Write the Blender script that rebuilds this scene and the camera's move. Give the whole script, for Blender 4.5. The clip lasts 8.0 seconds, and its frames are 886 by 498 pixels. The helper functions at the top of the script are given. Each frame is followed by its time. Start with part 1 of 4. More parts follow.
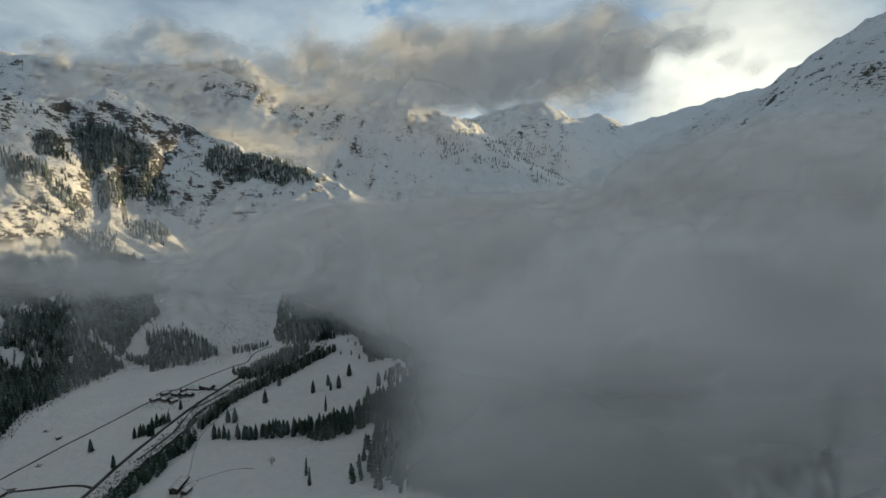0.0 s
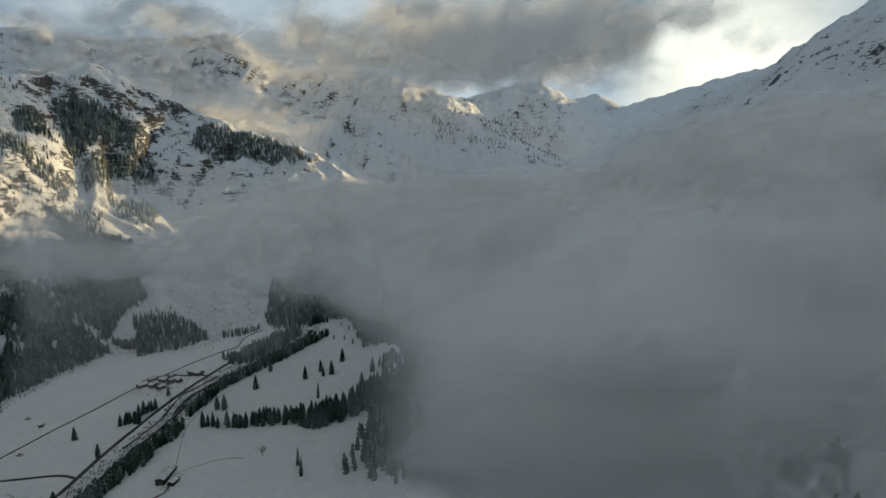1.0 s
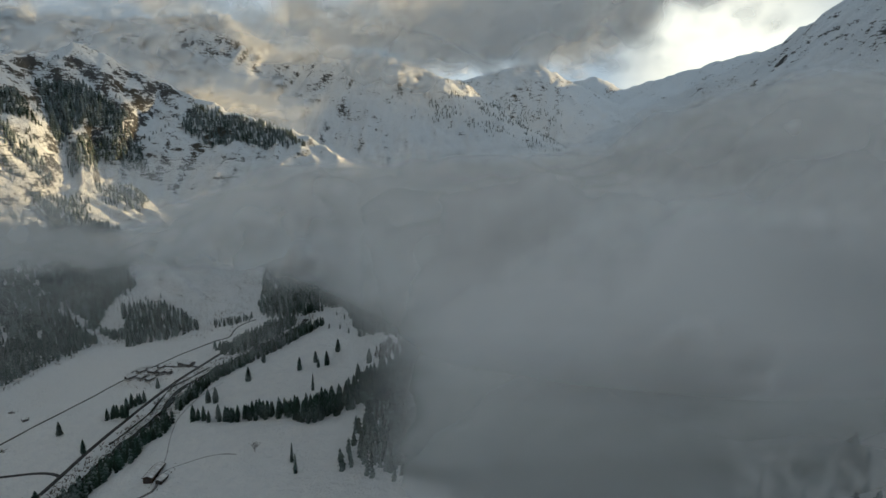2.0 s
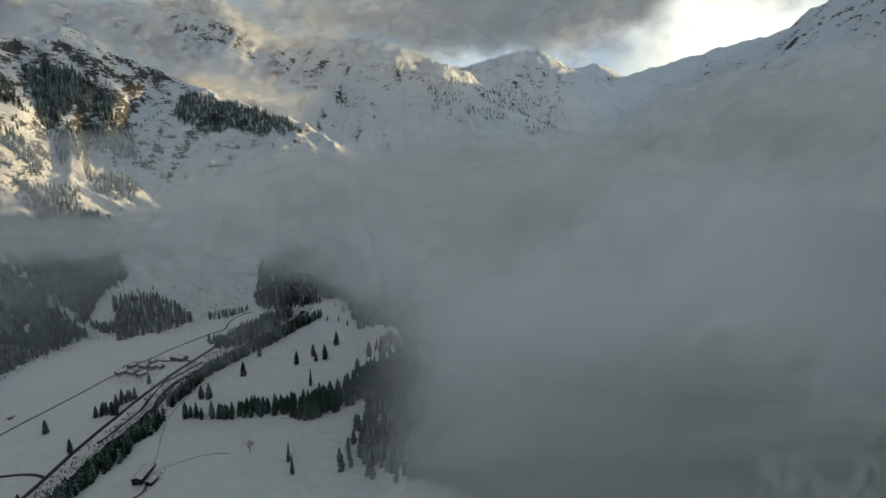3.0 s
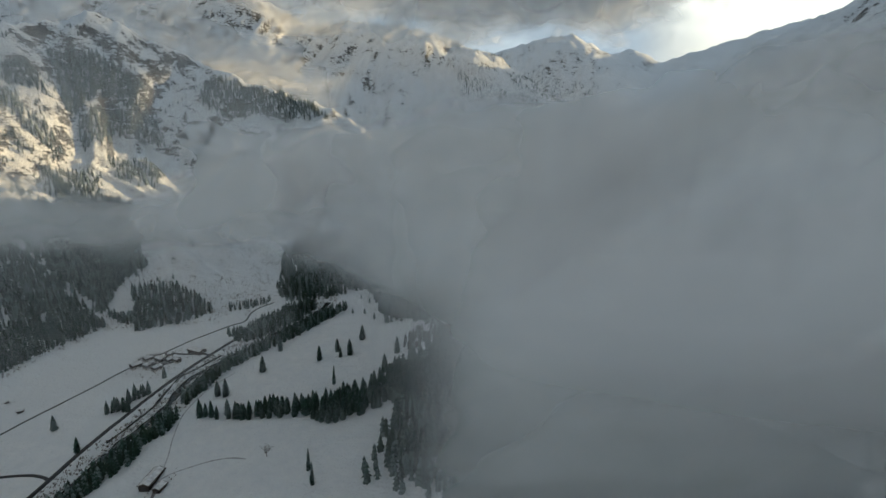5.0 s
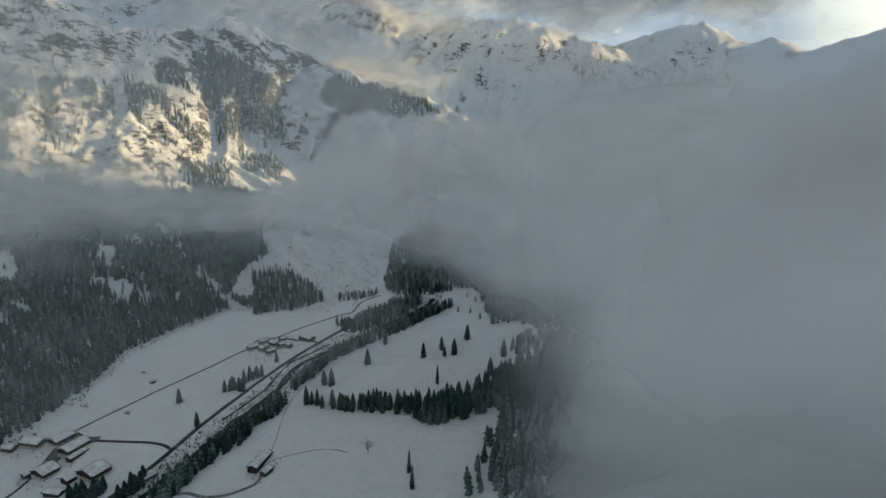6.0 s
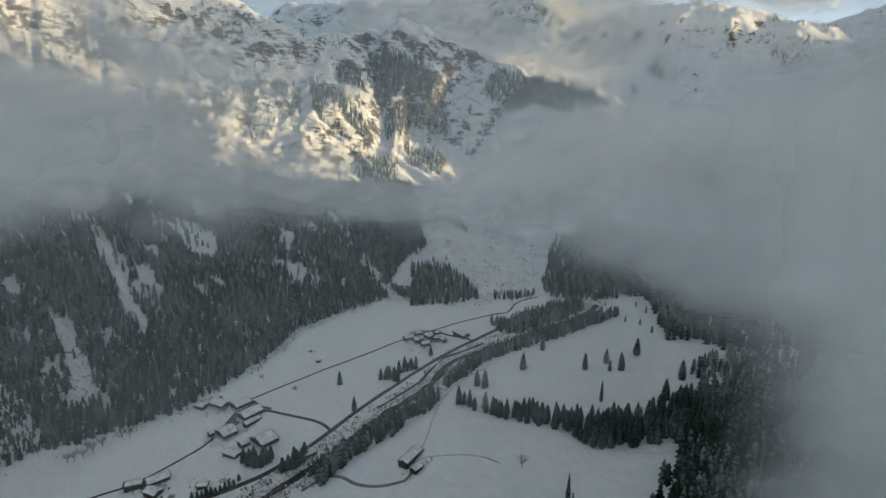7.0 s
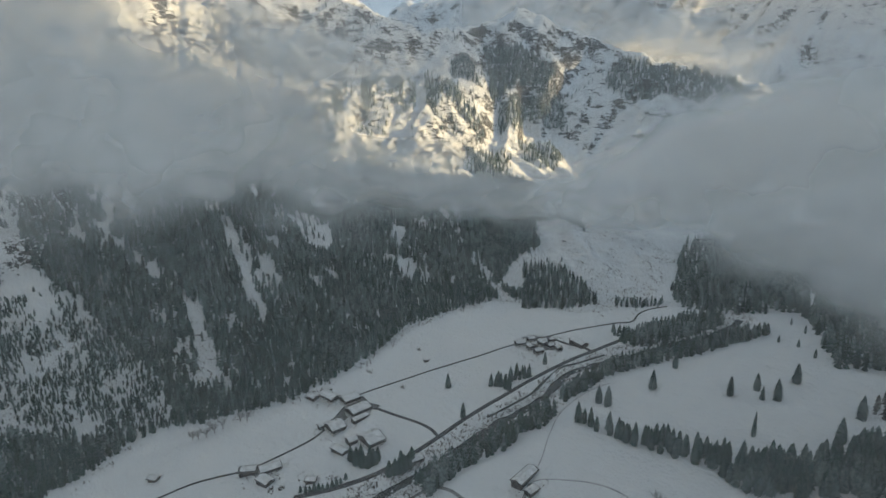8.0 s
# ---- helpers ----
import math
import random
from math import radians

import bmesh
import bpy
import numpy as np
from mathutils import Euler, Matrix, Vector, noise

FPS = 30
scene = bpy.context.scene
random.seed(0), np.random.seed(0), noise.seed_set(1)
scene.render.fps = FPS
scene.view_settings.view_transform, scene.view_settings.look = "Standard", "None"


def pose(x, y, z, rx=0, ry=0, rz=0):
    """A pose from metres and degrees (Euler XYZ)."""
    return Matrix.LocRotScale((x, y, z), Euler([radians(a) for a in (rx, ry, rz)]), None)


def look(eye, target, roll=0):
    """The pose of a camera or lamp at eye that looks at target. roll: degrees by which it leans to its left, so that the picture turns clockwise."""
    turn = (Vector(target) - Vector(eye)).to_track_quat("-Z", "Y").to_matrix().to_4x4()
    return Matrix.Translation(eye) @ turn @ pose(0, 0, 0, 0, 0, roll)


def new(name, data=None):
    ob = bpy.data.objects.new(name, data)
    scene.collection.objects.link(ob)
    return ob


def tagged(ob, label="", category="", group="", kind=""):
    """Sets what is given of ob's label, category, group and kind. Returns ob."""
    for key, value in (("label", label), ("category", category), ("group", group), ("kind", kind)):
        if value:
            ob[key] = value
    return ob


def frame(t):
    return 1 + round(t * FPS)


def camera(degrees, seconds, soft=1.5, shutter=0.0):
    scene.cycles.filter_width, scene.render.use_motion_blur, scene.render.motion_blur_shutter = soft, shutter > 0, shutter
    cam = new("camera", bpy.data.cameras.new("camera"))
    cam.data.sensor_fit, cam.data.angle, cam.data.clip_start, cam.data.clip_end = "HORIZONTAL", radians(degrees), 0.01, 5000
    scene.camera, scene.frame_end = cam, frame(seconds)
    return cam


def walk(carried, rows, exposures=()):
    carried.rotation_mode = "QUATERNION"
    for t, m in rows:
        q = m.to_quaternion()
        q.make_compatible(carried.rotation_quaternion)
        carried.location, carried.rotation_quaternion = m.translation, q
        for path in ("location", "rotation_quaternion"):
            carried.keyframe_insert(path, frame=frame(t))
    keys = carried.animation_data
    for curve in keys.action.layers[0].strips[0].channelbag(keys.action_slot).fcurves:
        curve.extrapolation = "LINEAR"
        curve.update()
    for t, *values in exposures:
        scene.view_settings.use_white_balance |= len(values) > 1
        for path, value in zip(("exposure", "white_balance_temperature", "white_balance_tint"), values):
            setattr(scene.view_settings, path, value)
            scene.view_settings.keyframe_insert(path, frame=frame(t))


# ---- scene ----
cam = camera(80.9, 8.0)
PATH = [
    (0, (0.019, -0.071, 315.859), (-0.031, 1.917, 315.645), 0.4),
    (0.5, (-1.668, 11.37, 315.33), (-1.706, 13.354, 315.073), 0.6),
    (1, (-3.534, 23.282, 314.828), (-3.56, 25.262, 314.543), 0.7),
    (1.5, (-5.454, 35.734, 314.213), (-5.471, 37.709, 313.902), 0.8),
    (2, (-7.42, 48.509, 313.158), (-7.43, 50.479, 312.817), 0.7),
    (3.5, (-14.06, 88.175, 304.151), (-14.065, 90.136, 303.759), 0.5),
    (4, (-16.298, 101.307, 301.11), (-16.307, 103.266, 300.708), 0.4),
    (5.3, (-25.141, 137.333, 287.784), (-25.339, 139.281, 287.375), 0.3),
    (5.5, (-27.439, 142.841, 286.668), (-27.719, 144.779, 286.258), 0.3),
    (6, (-35.554, 156.553, 282.408), (-36.047, 158.447, 281.996), 0.5),
    (6.5, (-46.594, 170.544, 277.475), (-47.362, 172.344, 277.061), 0.5),
    (7, (-60.104, 183.407, 272.755), (-61.123, 185.076, 272.338), 0.2),
    (7.5, (-75.291, 194.065, 268.619), (-76.483, 195.615, 268.2), -0.0),
    (8, (-90.607, 203.706, 265.8), (-91.941, 205.134, 265.376), -0.3),
]
walk(cam, [(t, look(eye, target, roll)) for t, eye, target, roll in PATH], [(0.0, 0.46, 5560, 2), (4.0, 0.62, 5540, 2), (6.0, 0.76, 5490, 2), (8.0, 1.0, 5430, 2)])


# ---- light ----
SUN_AZ, SUN_EL = 58.0, 11.0
world = bpy.data.worlds.new("sky")
scene.world = world
world.use_nodes = True
wn, wl = world.node_tree.nodes, world.node_tree.links
wn.clear()


def wnode(kind, operation="", data_type="", blend_type=""):
    n = wn.new(kind)
    if operation:
        n.operation = operation
    if data_type:
        n.data_type = data_type
    if blend_type:
        n.blend_type = blend_type
    return n


w_out = wnode("ShaderNodeOutputWorld")
w_bg = wnode("ShaderNodeBackground")
w_bg.inputs["Strength"].default_value = 1.15
w_sky = wnode("ShaderNodeTexSky")
w_sky.sky_type, w_sky.sun_disc, w_sky.altitude = "NISHITA", False, 1200
w_sky.sun_elevation, w_sky.sun_rotation = radians(SUN_EL), radians(SUN_AZ)
w_gain = wnode("ShaderNodeMix", data_type="RGBA", blend_type="MULTIPLY")
w_gain.inputs[0].default_value = 1.0
w_gain.inputs[7].default_value = (0.09, 0.09, 0.09, 1)
w_co = wnode("ShaderNodeTexCoord")
w_map = wnode("ShaderNodeMapping")
w_map.inputs["Scale"].default_value = (1.0, 1.0, 2.6)
w_n1 = wnode("ShaderNodeTexNoise")
for k, v in (("Scale", 3.6), ("Detail", 8.0), ("Roughness", 0.55), ("Distortion", 0.35)):
    w_n1.inputs[k].default_value = v
w_n2 = wnode("ShaderNodeTexNoise")
for k, v in (("Scale", 2.3), ("Detail", 4.0), ("Roughness", 0.5)):
    w_n2.inputs[k].default_value = v
# cover: almost closed cloud with a few blue gaps
w_cover = wnode("ShaderNodeValToRGB")
w_cover.color_ramp.elements[0].position, w_cover.color_ramp.elements[0].color = 0.30, (0, 0, 0, 1)
w_cover.color_ramp.elements[1].position, w_cover.color_ramp.elements[1].color = 0.38, (1, 1, 1, 1)
w_shade = wnode("ShaderNodeValToRGB")
w_shade.color_ramp.elements[0].position, w_shade.color_ramp.elements[0].color = 0.36, (0.24, 0.28, 0.32, 1)
w_shade.color_ramp.elements[1].position, w_shade.color_ramp.elements[1].color = 0.64, (0.50, 0.51, 0.50, 1)
# warm glow of the hidden sun in the cloud round it
w_dir = wnode("ShaderNodeVectorMath", operation="DOT_PRODUCT")
w_dir.inputs[1].default_value = (math.sin(radians(28)) * math.cos(radians(10)), math.cos(radians(28)) * math.cos(radians(10)), math.sin(radians(10)))
w_glow = wnode("ShaderNodeMapRange")
w_glow.interpolation_type = "SMOOTHSTEP"
w_glow.inputs["From Min"].default_value, w_glow.inputs["From Max"].default_value = 0.975, 1.0
w_gl2 = wnode("ShaderNodeMath", operation="MULTIPLY")
w_glc = wnode("ShaderNodeMix", data_type="RGBA", blend_type="ADD")
w_glc.inputs[7].default_value = (0.78, 0.57, 0.28, 1)
w_mix = wnode("ShaderNodeMix", data_type="RGBA")
wl.new(w_co.outputs["Generated"], w_map.inputs["Vector"])
wl.new(w_map.outputs[0], w_n1.inputs["Vector"])
wl.new(w_map.outputs[0], w_n2.inputs["Vector"])
w_gap = wnode("ShaderNodeVectorMath", operation="DOT_PRODUCT")
w_gap.inputs[1].default_value = Vector((-0.13, 1.0, 0.28)).normalized()
w_open = wnode("ShaderNodeMapRange")
for k, v in (("From Min", 0.990), ("From Max", 0.9985), ("To Min", 0.0), ("To Max", 0.22)):
    w_open.inputs[k].default_value = v
w_left = wnode("ShaderNodeMath", operation="SUBTRACT")
wl.new(w_co.outputs["Generated"], w_gap.inputs[0])
wl.new(w_gap.outputs["Value"], w_open.inputs["Value"])
wl.new(w_n1.outputs["Fac"], w_left.inputs[0])
wl.new(w_open.outputs[0], w_left.inputs[1])
wl.new(w_left.outputs[0], w_cover.inputs[0])
wl.new(w_n1.outputs["Fac"], w_shade.inputs[0])
wl.new(w_co.outputs["Generated"], w_dir.inputs[0])
wl.new(w_dir.outputs["Value"], w_glow.inputs["Value"])
wl.new(w_glow.outputs[0], w_gl2.inputs[0])
wl.new(w_n2.outputs["Fac"], w_gl2.inputs[1])
wl.new(w_gl2.outputs[0], w_glc.inputs[0])
w_side = wnode("ShaderNodeVectorMath", operation="DOT_PRODUCT")
w_side.inputs[1].default_value = (math.sin(radians(30)), math.cos(radians(30)), 0.25)
w_ahead = wnode("ShaderNodeMapRange")
for k, v in (("From Min", -1.0), ("From Max", 1.0), ("To Min", 0.30), ("To Max", 0.80)):
    w_ahead.inputs[k].default_value = v
w_lit = wnode("ShaderNodeVectorMath", operation="SCALE")
wl.new(w_co.outputs["Generated"], w_side.inputs[0])
wl.new(w_side.outputs["Value"], w_ahead.inputs["Value"])
wl.new(w_shade.outputs[0], w_lit.inputs[0])
wl.new(w_ahead.outputs[0], w_lit.inputs["Scale"])
wl.new(w_lit.outputs[0], w_glc.inputs[6])
wl.new(w_sky.outputs[0], w_gain.inputs[6])
wl.new(w_cover.outputs[0], w_mix.inputs[0])
wl.new(w_gain.outputs[2], w_mix.inputs[6])
wl.new(w_glc.outputs[2], w_mix.inputs[7])
wl.new(w_mix.outputs[2], w_bg.inputs["Color"])
wl.new(w_bg.outputs[0], w_out.inputs[0])

sun = new("sun", bpy.data.lights.new("sun", "SUN"))
sun.data.energy, sun.data.angle, sun.data.color = 5.6, radians(0.6), (1.0, 0.66, 0.30)
sun_way = Vector((math.sin(radians(SUN_AZ)) * math.cos(radians(SUN_EL)), math.cos(radians(SUN_AZ)) * math.cos(radians(SUN_EL)), math.sin(radians(SUN_EL))))
sun.matrix_world = look(sun_way * 3000, (0, 0, 0))
scene.cycles.transparent_max_bounces = 40


# ---- noise and lie of the land ----
_rng = np.random.RandomState(7)
_perm = np.concatenate([_rng.permutation(512)] * 3)
_grad = _rng.uniform(-1, 1, (512, 3))
_grad /= np.linalg.norm(_grad, axis=1)[:, None]


def perlin(x, y, z=0.0):
    """Gradient noise, about -1 to 1."""
    x, y, z = np.broadcast_arrays(np.asarray(x, float), np.asarray(y, float), np.asarray(z, float))
    xi, yi, zi = np.floor(x).astype(int), np.floor(y).astype(int), np.floor(z).astype(int)
    xf, yf, zf = x - xi, y - yi, z - zi
    u, v, w = (a * a * a * (a * (a * 6 - 15) + 10) for a in (xf, yf, zf))
    total = 0.0
    for i in (0, 1):
        for j in (0, 1):
            for k in (0, 1):
                g = _grad[_perm[_perm[_perm[(xi + i) & 511] + ((yi + j) & 511)] + ((zi + k) & 511)]]
                dot = g[..., 0] * (xf - i) + g[..., 1] * (yf - j) + g[..., 2] * (zf - k)
                total = total + dot * (u if i else 1 - u) * (v if j else 1 - v) * (w if k else 1 - w)
    return total * 1.7


def fbm(x, y, z=0.0, octaves=4, gain=0.5):
    total, amp, f = 0.0, 1.0, 1.0
    for o in range(octaves):
        total = total + amp * perlin(np.asarray(x) * f + 17.3 * o, np.asarray(y) * f - 9.1 * o, np.asarray(z) * f + 3.7 * o)
        amp, f = amp * gain, f * 2.03
    return total


def ridged(x, y, octaves=5):
    total, amp, f = 0.0, 0.55, 1.0
    for o in range(octaves):
        total = total + amp * (1 - 2 * np.abs(perlin(np.asarray(x) * f + 31.7 * o, np.asarray(y) * f + 5.3 * o, 0.5)))
        amp, f = amp * 0.52, f * 2.1
    return total


def step(a, b, v):
    q = np.clip((np.asarray(v, float) - a) / (b - a), 0, 1)
    return q * q * (3 - 2 * q)


def smax(a, b, k):
    q = np.clip(0.5 + 0.5 * (a - b) / k, 0, 1)
    return b * (1 - q) + a * q + k * q * (1 - q)


def along(x, y, line, *values):
    """Distance to a polyline, on which side (+: left), the way along it, and values carried by its corners."""
    best = np.full(np.shape(x), 1e9)
    side, way, total = np.zeros(np.shape(x)), np.zeros(np.shape(x)), np.zeros(np.shape(x))
    got = [np.zeros(np.shape(x)) for _ in values]
    run = 0.0
    for i in range(len(line) - 1):
        (ax, ay), (bx, by) = line[i][:2], line[i + 1][:2]
        dx, dy = bx - ax, by - ay
        length = math.hypot(dx, dy)
        q = np.clip(((x - ax) * dx + (y - ay) * dy) / (length * length), 0, 1)
        d = np.hypot(x - ax - q * dx, y - ay - q * dy)
        side = np.where(d < best, np.sign(dx * (y - ay) - dy * (x - ax)), side)
        best = np.minimum(d, best)
        weight = (length + 20) / (d / 40 + 0.3) ** 5
        total = total + weight
        way = way + weight * (run + q * length)
        for j, v in enumerate(values):
            got[j] = got[j] + weight * (v[i] * (1 - q) + v[i + 1] * q)
        run += length
    return (best, side, way / total, *(g / total for g in got))


# foot of the slope on the sunny side of the valley, and how steep it rises from there
FOOT = [(-1000, -837), (-700, 0), (-617, 190), (-614, 262), (-620, 295), (-632, 325), (-634, 345), (-589, 413), (-556, 457), (-550, 517), (-555, 583), (-577, 649), (-556, 717), (-515, 781), (-446, 790), (-371, 827), (-307, 893), (-279, 1023), (-260, 1395)]
RISE = [0.6, 0.7, 0.8, 0.85, 0.88, 0.88, 0.88, 0.88, 0.88, 0.88, 0.86, 0.82, 0.72, 0.62, 0.5, 0.42, 0.40, 0.36, 0.3]
# crests: corners with their height and how far their flanks reach
CRESTS = [
    [(-1162, 140, 484, 470), (-1237, 326, 567, 540), (-1321, 554, 642, 690), (-1330, 777, 670, 720), (-1209, 930, 595, 604), (-1074, 1030, 535, 521), (-983, 1117, 493, 465), (-963, 1254, 521, 465), (-894, 1361, 569, 465), (-749, 1445, 492, 446), (-640, 1445, 442, 418), (-514, 1445, 401, 400), (-387, 1437, 365, 372), (-288, 1413, 307, 326)],
    [(-1581, 1209, 744, 744), (-1291, 1425, 549, 744), (-1256, 1459, 586, 744), (-1221, 1491, 547, 744), (-1116, 1767, 521, 744)],
    [(-1767, 1767, 790, 930), (-1287, 1936, 772, 930), (-1079, 2060, 800, 930), (-871, 2156, 851, 930), (-666, 2227, 707, 930), (-508, 2269, 740, 930), (-294, 2306, 730, 930), (-73, 2324, 660, 930)],
    [(-292, 2494, 600, 837), (60, 2696, 690, 837), (437, 2756, 790, 837), (662, 2710, 655, 837), (900, 2640, 529, 837), (1209, 2511, 484, 837)],
    [(279, 3674, 600, 900), (718, 3555, 797, 1116), (928, 3506, 837, 1116), (1099, 3457, 749, 1116), (1257, 3402, 800, 1116), (2046, 3255, 1023, 1116)],
    [(-157, 2133, 433, 326), (48, 2138, 469, 372), (116, 2089, 388, 279), (71, 2045, 299, 186)],
    [(388, 1340, 379, 558), (567, 1375, 474, 651), (753, 1336, 567, 744), (845, 1281, 646, 790), (910, 1235, 697, 837), (961, 1196, 730, 884), (1083, 1087, 753, 930), (1162, 558, 763, 976), (1209, -837, 744, 976)],
    [(961, 1196, 725, 884), (1302, 1767, 837, 930), (2046, 2418, 930, 1116)],
]


def valley(x, y):
    """The valley floor, which climbs ahead and towards the shady side."""
    return 9.3 + 0.09 * np.clip(x + 372, -240, 560) + 0.135 * (np.minimum(y, 930) - 505) + 0.06 * np.maximum(y - 930, 0)


def ground(x, y):
    """Height of the ground."""
    x, y = np.asarray(x, float), np.asarray(y, float)
    base = valley(x, y)
    d, side, way, rise = along(x, y, FOOT, RISE)
    up = np.where(side > 0, d, 0)
    steep = step(0, 110, up)
    gully = fbm(way / 80, up / 400, 4.2, 3)
    rib = fbm((way + 0.8 * up) / 30, up / 170, 2.1, 3)
    wall = 700 * (1 - np.exp(-up * rise / 700)) + (13 * gully + 7 * ridged(x / 60, y / 60, 4) + 6 * rib + 3.5 * ridged(x / 21, y / 21, 2)) * steep
    wall = wall * step(2200, 1450, y)
    top = wall
    for corners in CRESTS:
        cd, cs, cw, cz, reach = along(x, y, corners, [c[2] for c in corners], [c[3] for c in corners])
        q = np.clip(1 - cd / reach, 0, 1)
        jag = 1 - np.exp(-cd / 50)
        lift = (cz - base) * (0.25 * q + 0.75 * q ** 1.35)
        rough = 24 * ridged(x / 250, y / 250, 5) * (0.35 + 0.65 * jag) + 20 * fbm((cw + 0.5 * cd) / 70, cd / 420, 1.7, 4) * jag + 13 * ridged(x / 46, y / 46, 4)
        top = smax(top, lift + rough * step(0, 0.25, q), 8.0 * step(0, 0.1, q) + 0.01)
    stream = along(x, y, RIVER)[0]
    return base + top + 1.0 * fbm(x / 80, y / 80, 0.2, 3) + 3.5 * np.exp(-(d / 17.0) ** 2) - 2.4 * np.exp(-(stream / 9.0) ** 2)


def graded(lo, a, b, hi, fine, grow):
    out = list(np.arange(a, b, fine))
    s, v = fine, a
    while v > lo:
        s *= grow
        v -= s
        out.insert(0, v)
    s, v = fine, out[-1]
    while v < hi:
        s *= grow
        v += s
        out.append(v)
    return np.array(out)


# ---- plan of the valley: lines, woods and places, in metres ----
MAIN_ROAD = [(-421, 384), (-401, 408), (-387, 431), (-380, 455), (-376, 480), (-373, 509), (-371, 538), (-363, 578), (-354, 624), (-342, 669), (-330, 696), (-315, 732), (-301, 758), (-277, 794), (-251, 824)]
FARM_ROAD = [(-531, 307), (-527, 321), (-519, 344), (-505, 365), (-491, 382), (-485, 400), (-478, 431), (-479, 450), (-490, 476), (-501, 502), (-500, 514), (-484, 548), (-454, 607), (-422, 669), (-398, 703), (-377, 731), (-342, 768), (-325, 780), (-326, 803), (-320, 820), (-305, 835)]
LINK_ROAD = [(-496, 511), (-469, 504), (-435, 504), (-402, 506), (-385, 504), (-375, 500)]
HAMLET_ROAD = [(-395, 708), (-366, 700), (-345, 699), (-332, 695)]
BARN_ROAD = [(-341, 432), (-335, 450), (-322, 456), (-303, 454), (-285, 459), (-273, 468), (-269, 475), (-274, 492), (-269, 501), (-245, 513), (-226, 517), (-210, 515)]
BARN_TRACK = [(-276, 498), (-282, 520), (-291, 543), (-297, 562), (-301, 581), (-300, 602), (-295, 625), (-281, 652)]
RIVER = [(-367, 409), (-360, 437), (-353, 468), (-349, 490), (-346, 516), (-342, 542), (-334, 566), (-328, 593), (-330, 622), (-330, 649), (-316, 670), (-303, 692), (-283, 716), (-261, 748), (-245, 767), (-227, 799), (-223, 827)]
W_BANK_LOW = [(-354, 449), (-344, 485), (-334, 517), (-323, 550), (-318, 582), (-302, 575), (-303, 555), (-317, 537), (-311, 521), (-328, 481), (-329, 443)]
W_BANK_UP = [(-317, 601), (-312, 638), (-302, 678), (-278, 702), (-257, 739), (-233, 765), (-219, 790), (-186, 807), (-197, 785), (-216, 760), (-233, 732), (-256, 705), (-278, 676), (-293, 654), (-298, 624), (-306, 596)]
W_ROADSIDE = [(-319, 730), (-304, 765), (-279, 800), (-247, 833), (-234, 806), (-247, 774), (-263, 755), (-287, 726), (-304, 722)]
W_ROW = [(-301, 578), (-268, 577), (-234, 580), (-185, 584), (-159, 586), (-131, 597), (-115, 619), (-102, 636), (-90, 660), (-71, 672), (-43, 635), (-63, 587), (-90, 585), (-107, 578), (-124, 568), (-147, 557), (-160, 557), (-174, 570), (-198, 568), (-206, 569), (-232, 569), (-252, 569), (-280, 575)]
W_RIGHT = [(-89, 584), (-89, 568), (-88, 548), (-87, 516), (-87, 489), (-20, 463), (45, 525), (39, 604), (23, 646), (-21, 697), (-66, 676)]
W_GREY = [(-99, 682), (-95, 701), (-78, 728), (-21, 735), (17, 691), (-21, 684), (-61, 687)]
W_FAR_RIGHT = [(-186, 891), (-152, 817), (-142, 784), (-128, 749), (-103, 757), (-77, 744), (4, 732), (72, 712), (31, 777), (-91, 894)]
W_MEADOW_FOOT = [(-471, 768), (-417, 787), (-382, 808), (-410, 832), (-453, 847), (-491, 847), (-520, 839)]
W_MEADOW_STRIP = [(-365, 807), (-310, 830), (-313, 847), (-365, 825)]
W_MEADOW_TOP = [(-563, 939), (-480, 950), (-473, 937), (-557, 932)]
W_MEADOW_LEFT = [(-590, 922), (-558, 924), (-522, 886), (-524, 860), (-549, 843), (-596, 890)]
W_HEAD = [(-323, 892), (-304, 930), (-207, 1001), (-172, 861), (-232, 839), (-292, 836)]
LONE = [(-424, 567), (-375, 534), (-249, 652), (-245, 696), (-190, 668), (-174, 686), (-157, 677), (-150, 711), (-103, 677), (-111, 640), (-361, 650), (-271, 609), (-280, 610), (-301, 623)]
LONE_SMALL = [(-167, 672), (-145, 762), (-178, 784), (-161, 780), (-232, 570), (-491, 859), (-468, 862), (-176, 830), (-161, 814)]
SLIM = [(-161, 620), (-151, 500), (-143, 484), (-95, 496)]
BARE = [(-192, 516), (-588, 372), (-584, 376), (-580, 382), (-579, 390), (-577, 398), (-587, 389), (-572, 414), (-565, 418)]
CLUMP = [(-386, 590), (-381, 592), (-377, 594), (-374, 597), (-383, 598), (-373, 606), (-371, 611), (-367, 613), (-364, 617), (-361, 620), (-370, 622), (-375, 619), (-365, 592), (-369, 592), (-327, 740), (-323, 740), (-318, 742), (-317, 747), (-325, 749), (-332, 747)]
GARDEN = [(-418, 438), (-409, 437), (-402, 438), (-397, 440), (-396, 445), (-397, 450), (-412, 444), (-406, 449), (-372, 447), (-369, 450), (-368, 454), (-367, 458), (-369, 463), (-374, 456), (-374, 443), (-336, 453), (-334, 457), (-333, 462), (-332, 468), (-340, 461), (-338, 468)]
HEDGE = [(-422, 391), (-418, 393), (-415, 395), (-413, 398), (-410, 400), (-407, 402), (-405, 405), (-403, 408), (-401, 411), (-401, 415), (-401, 420)]
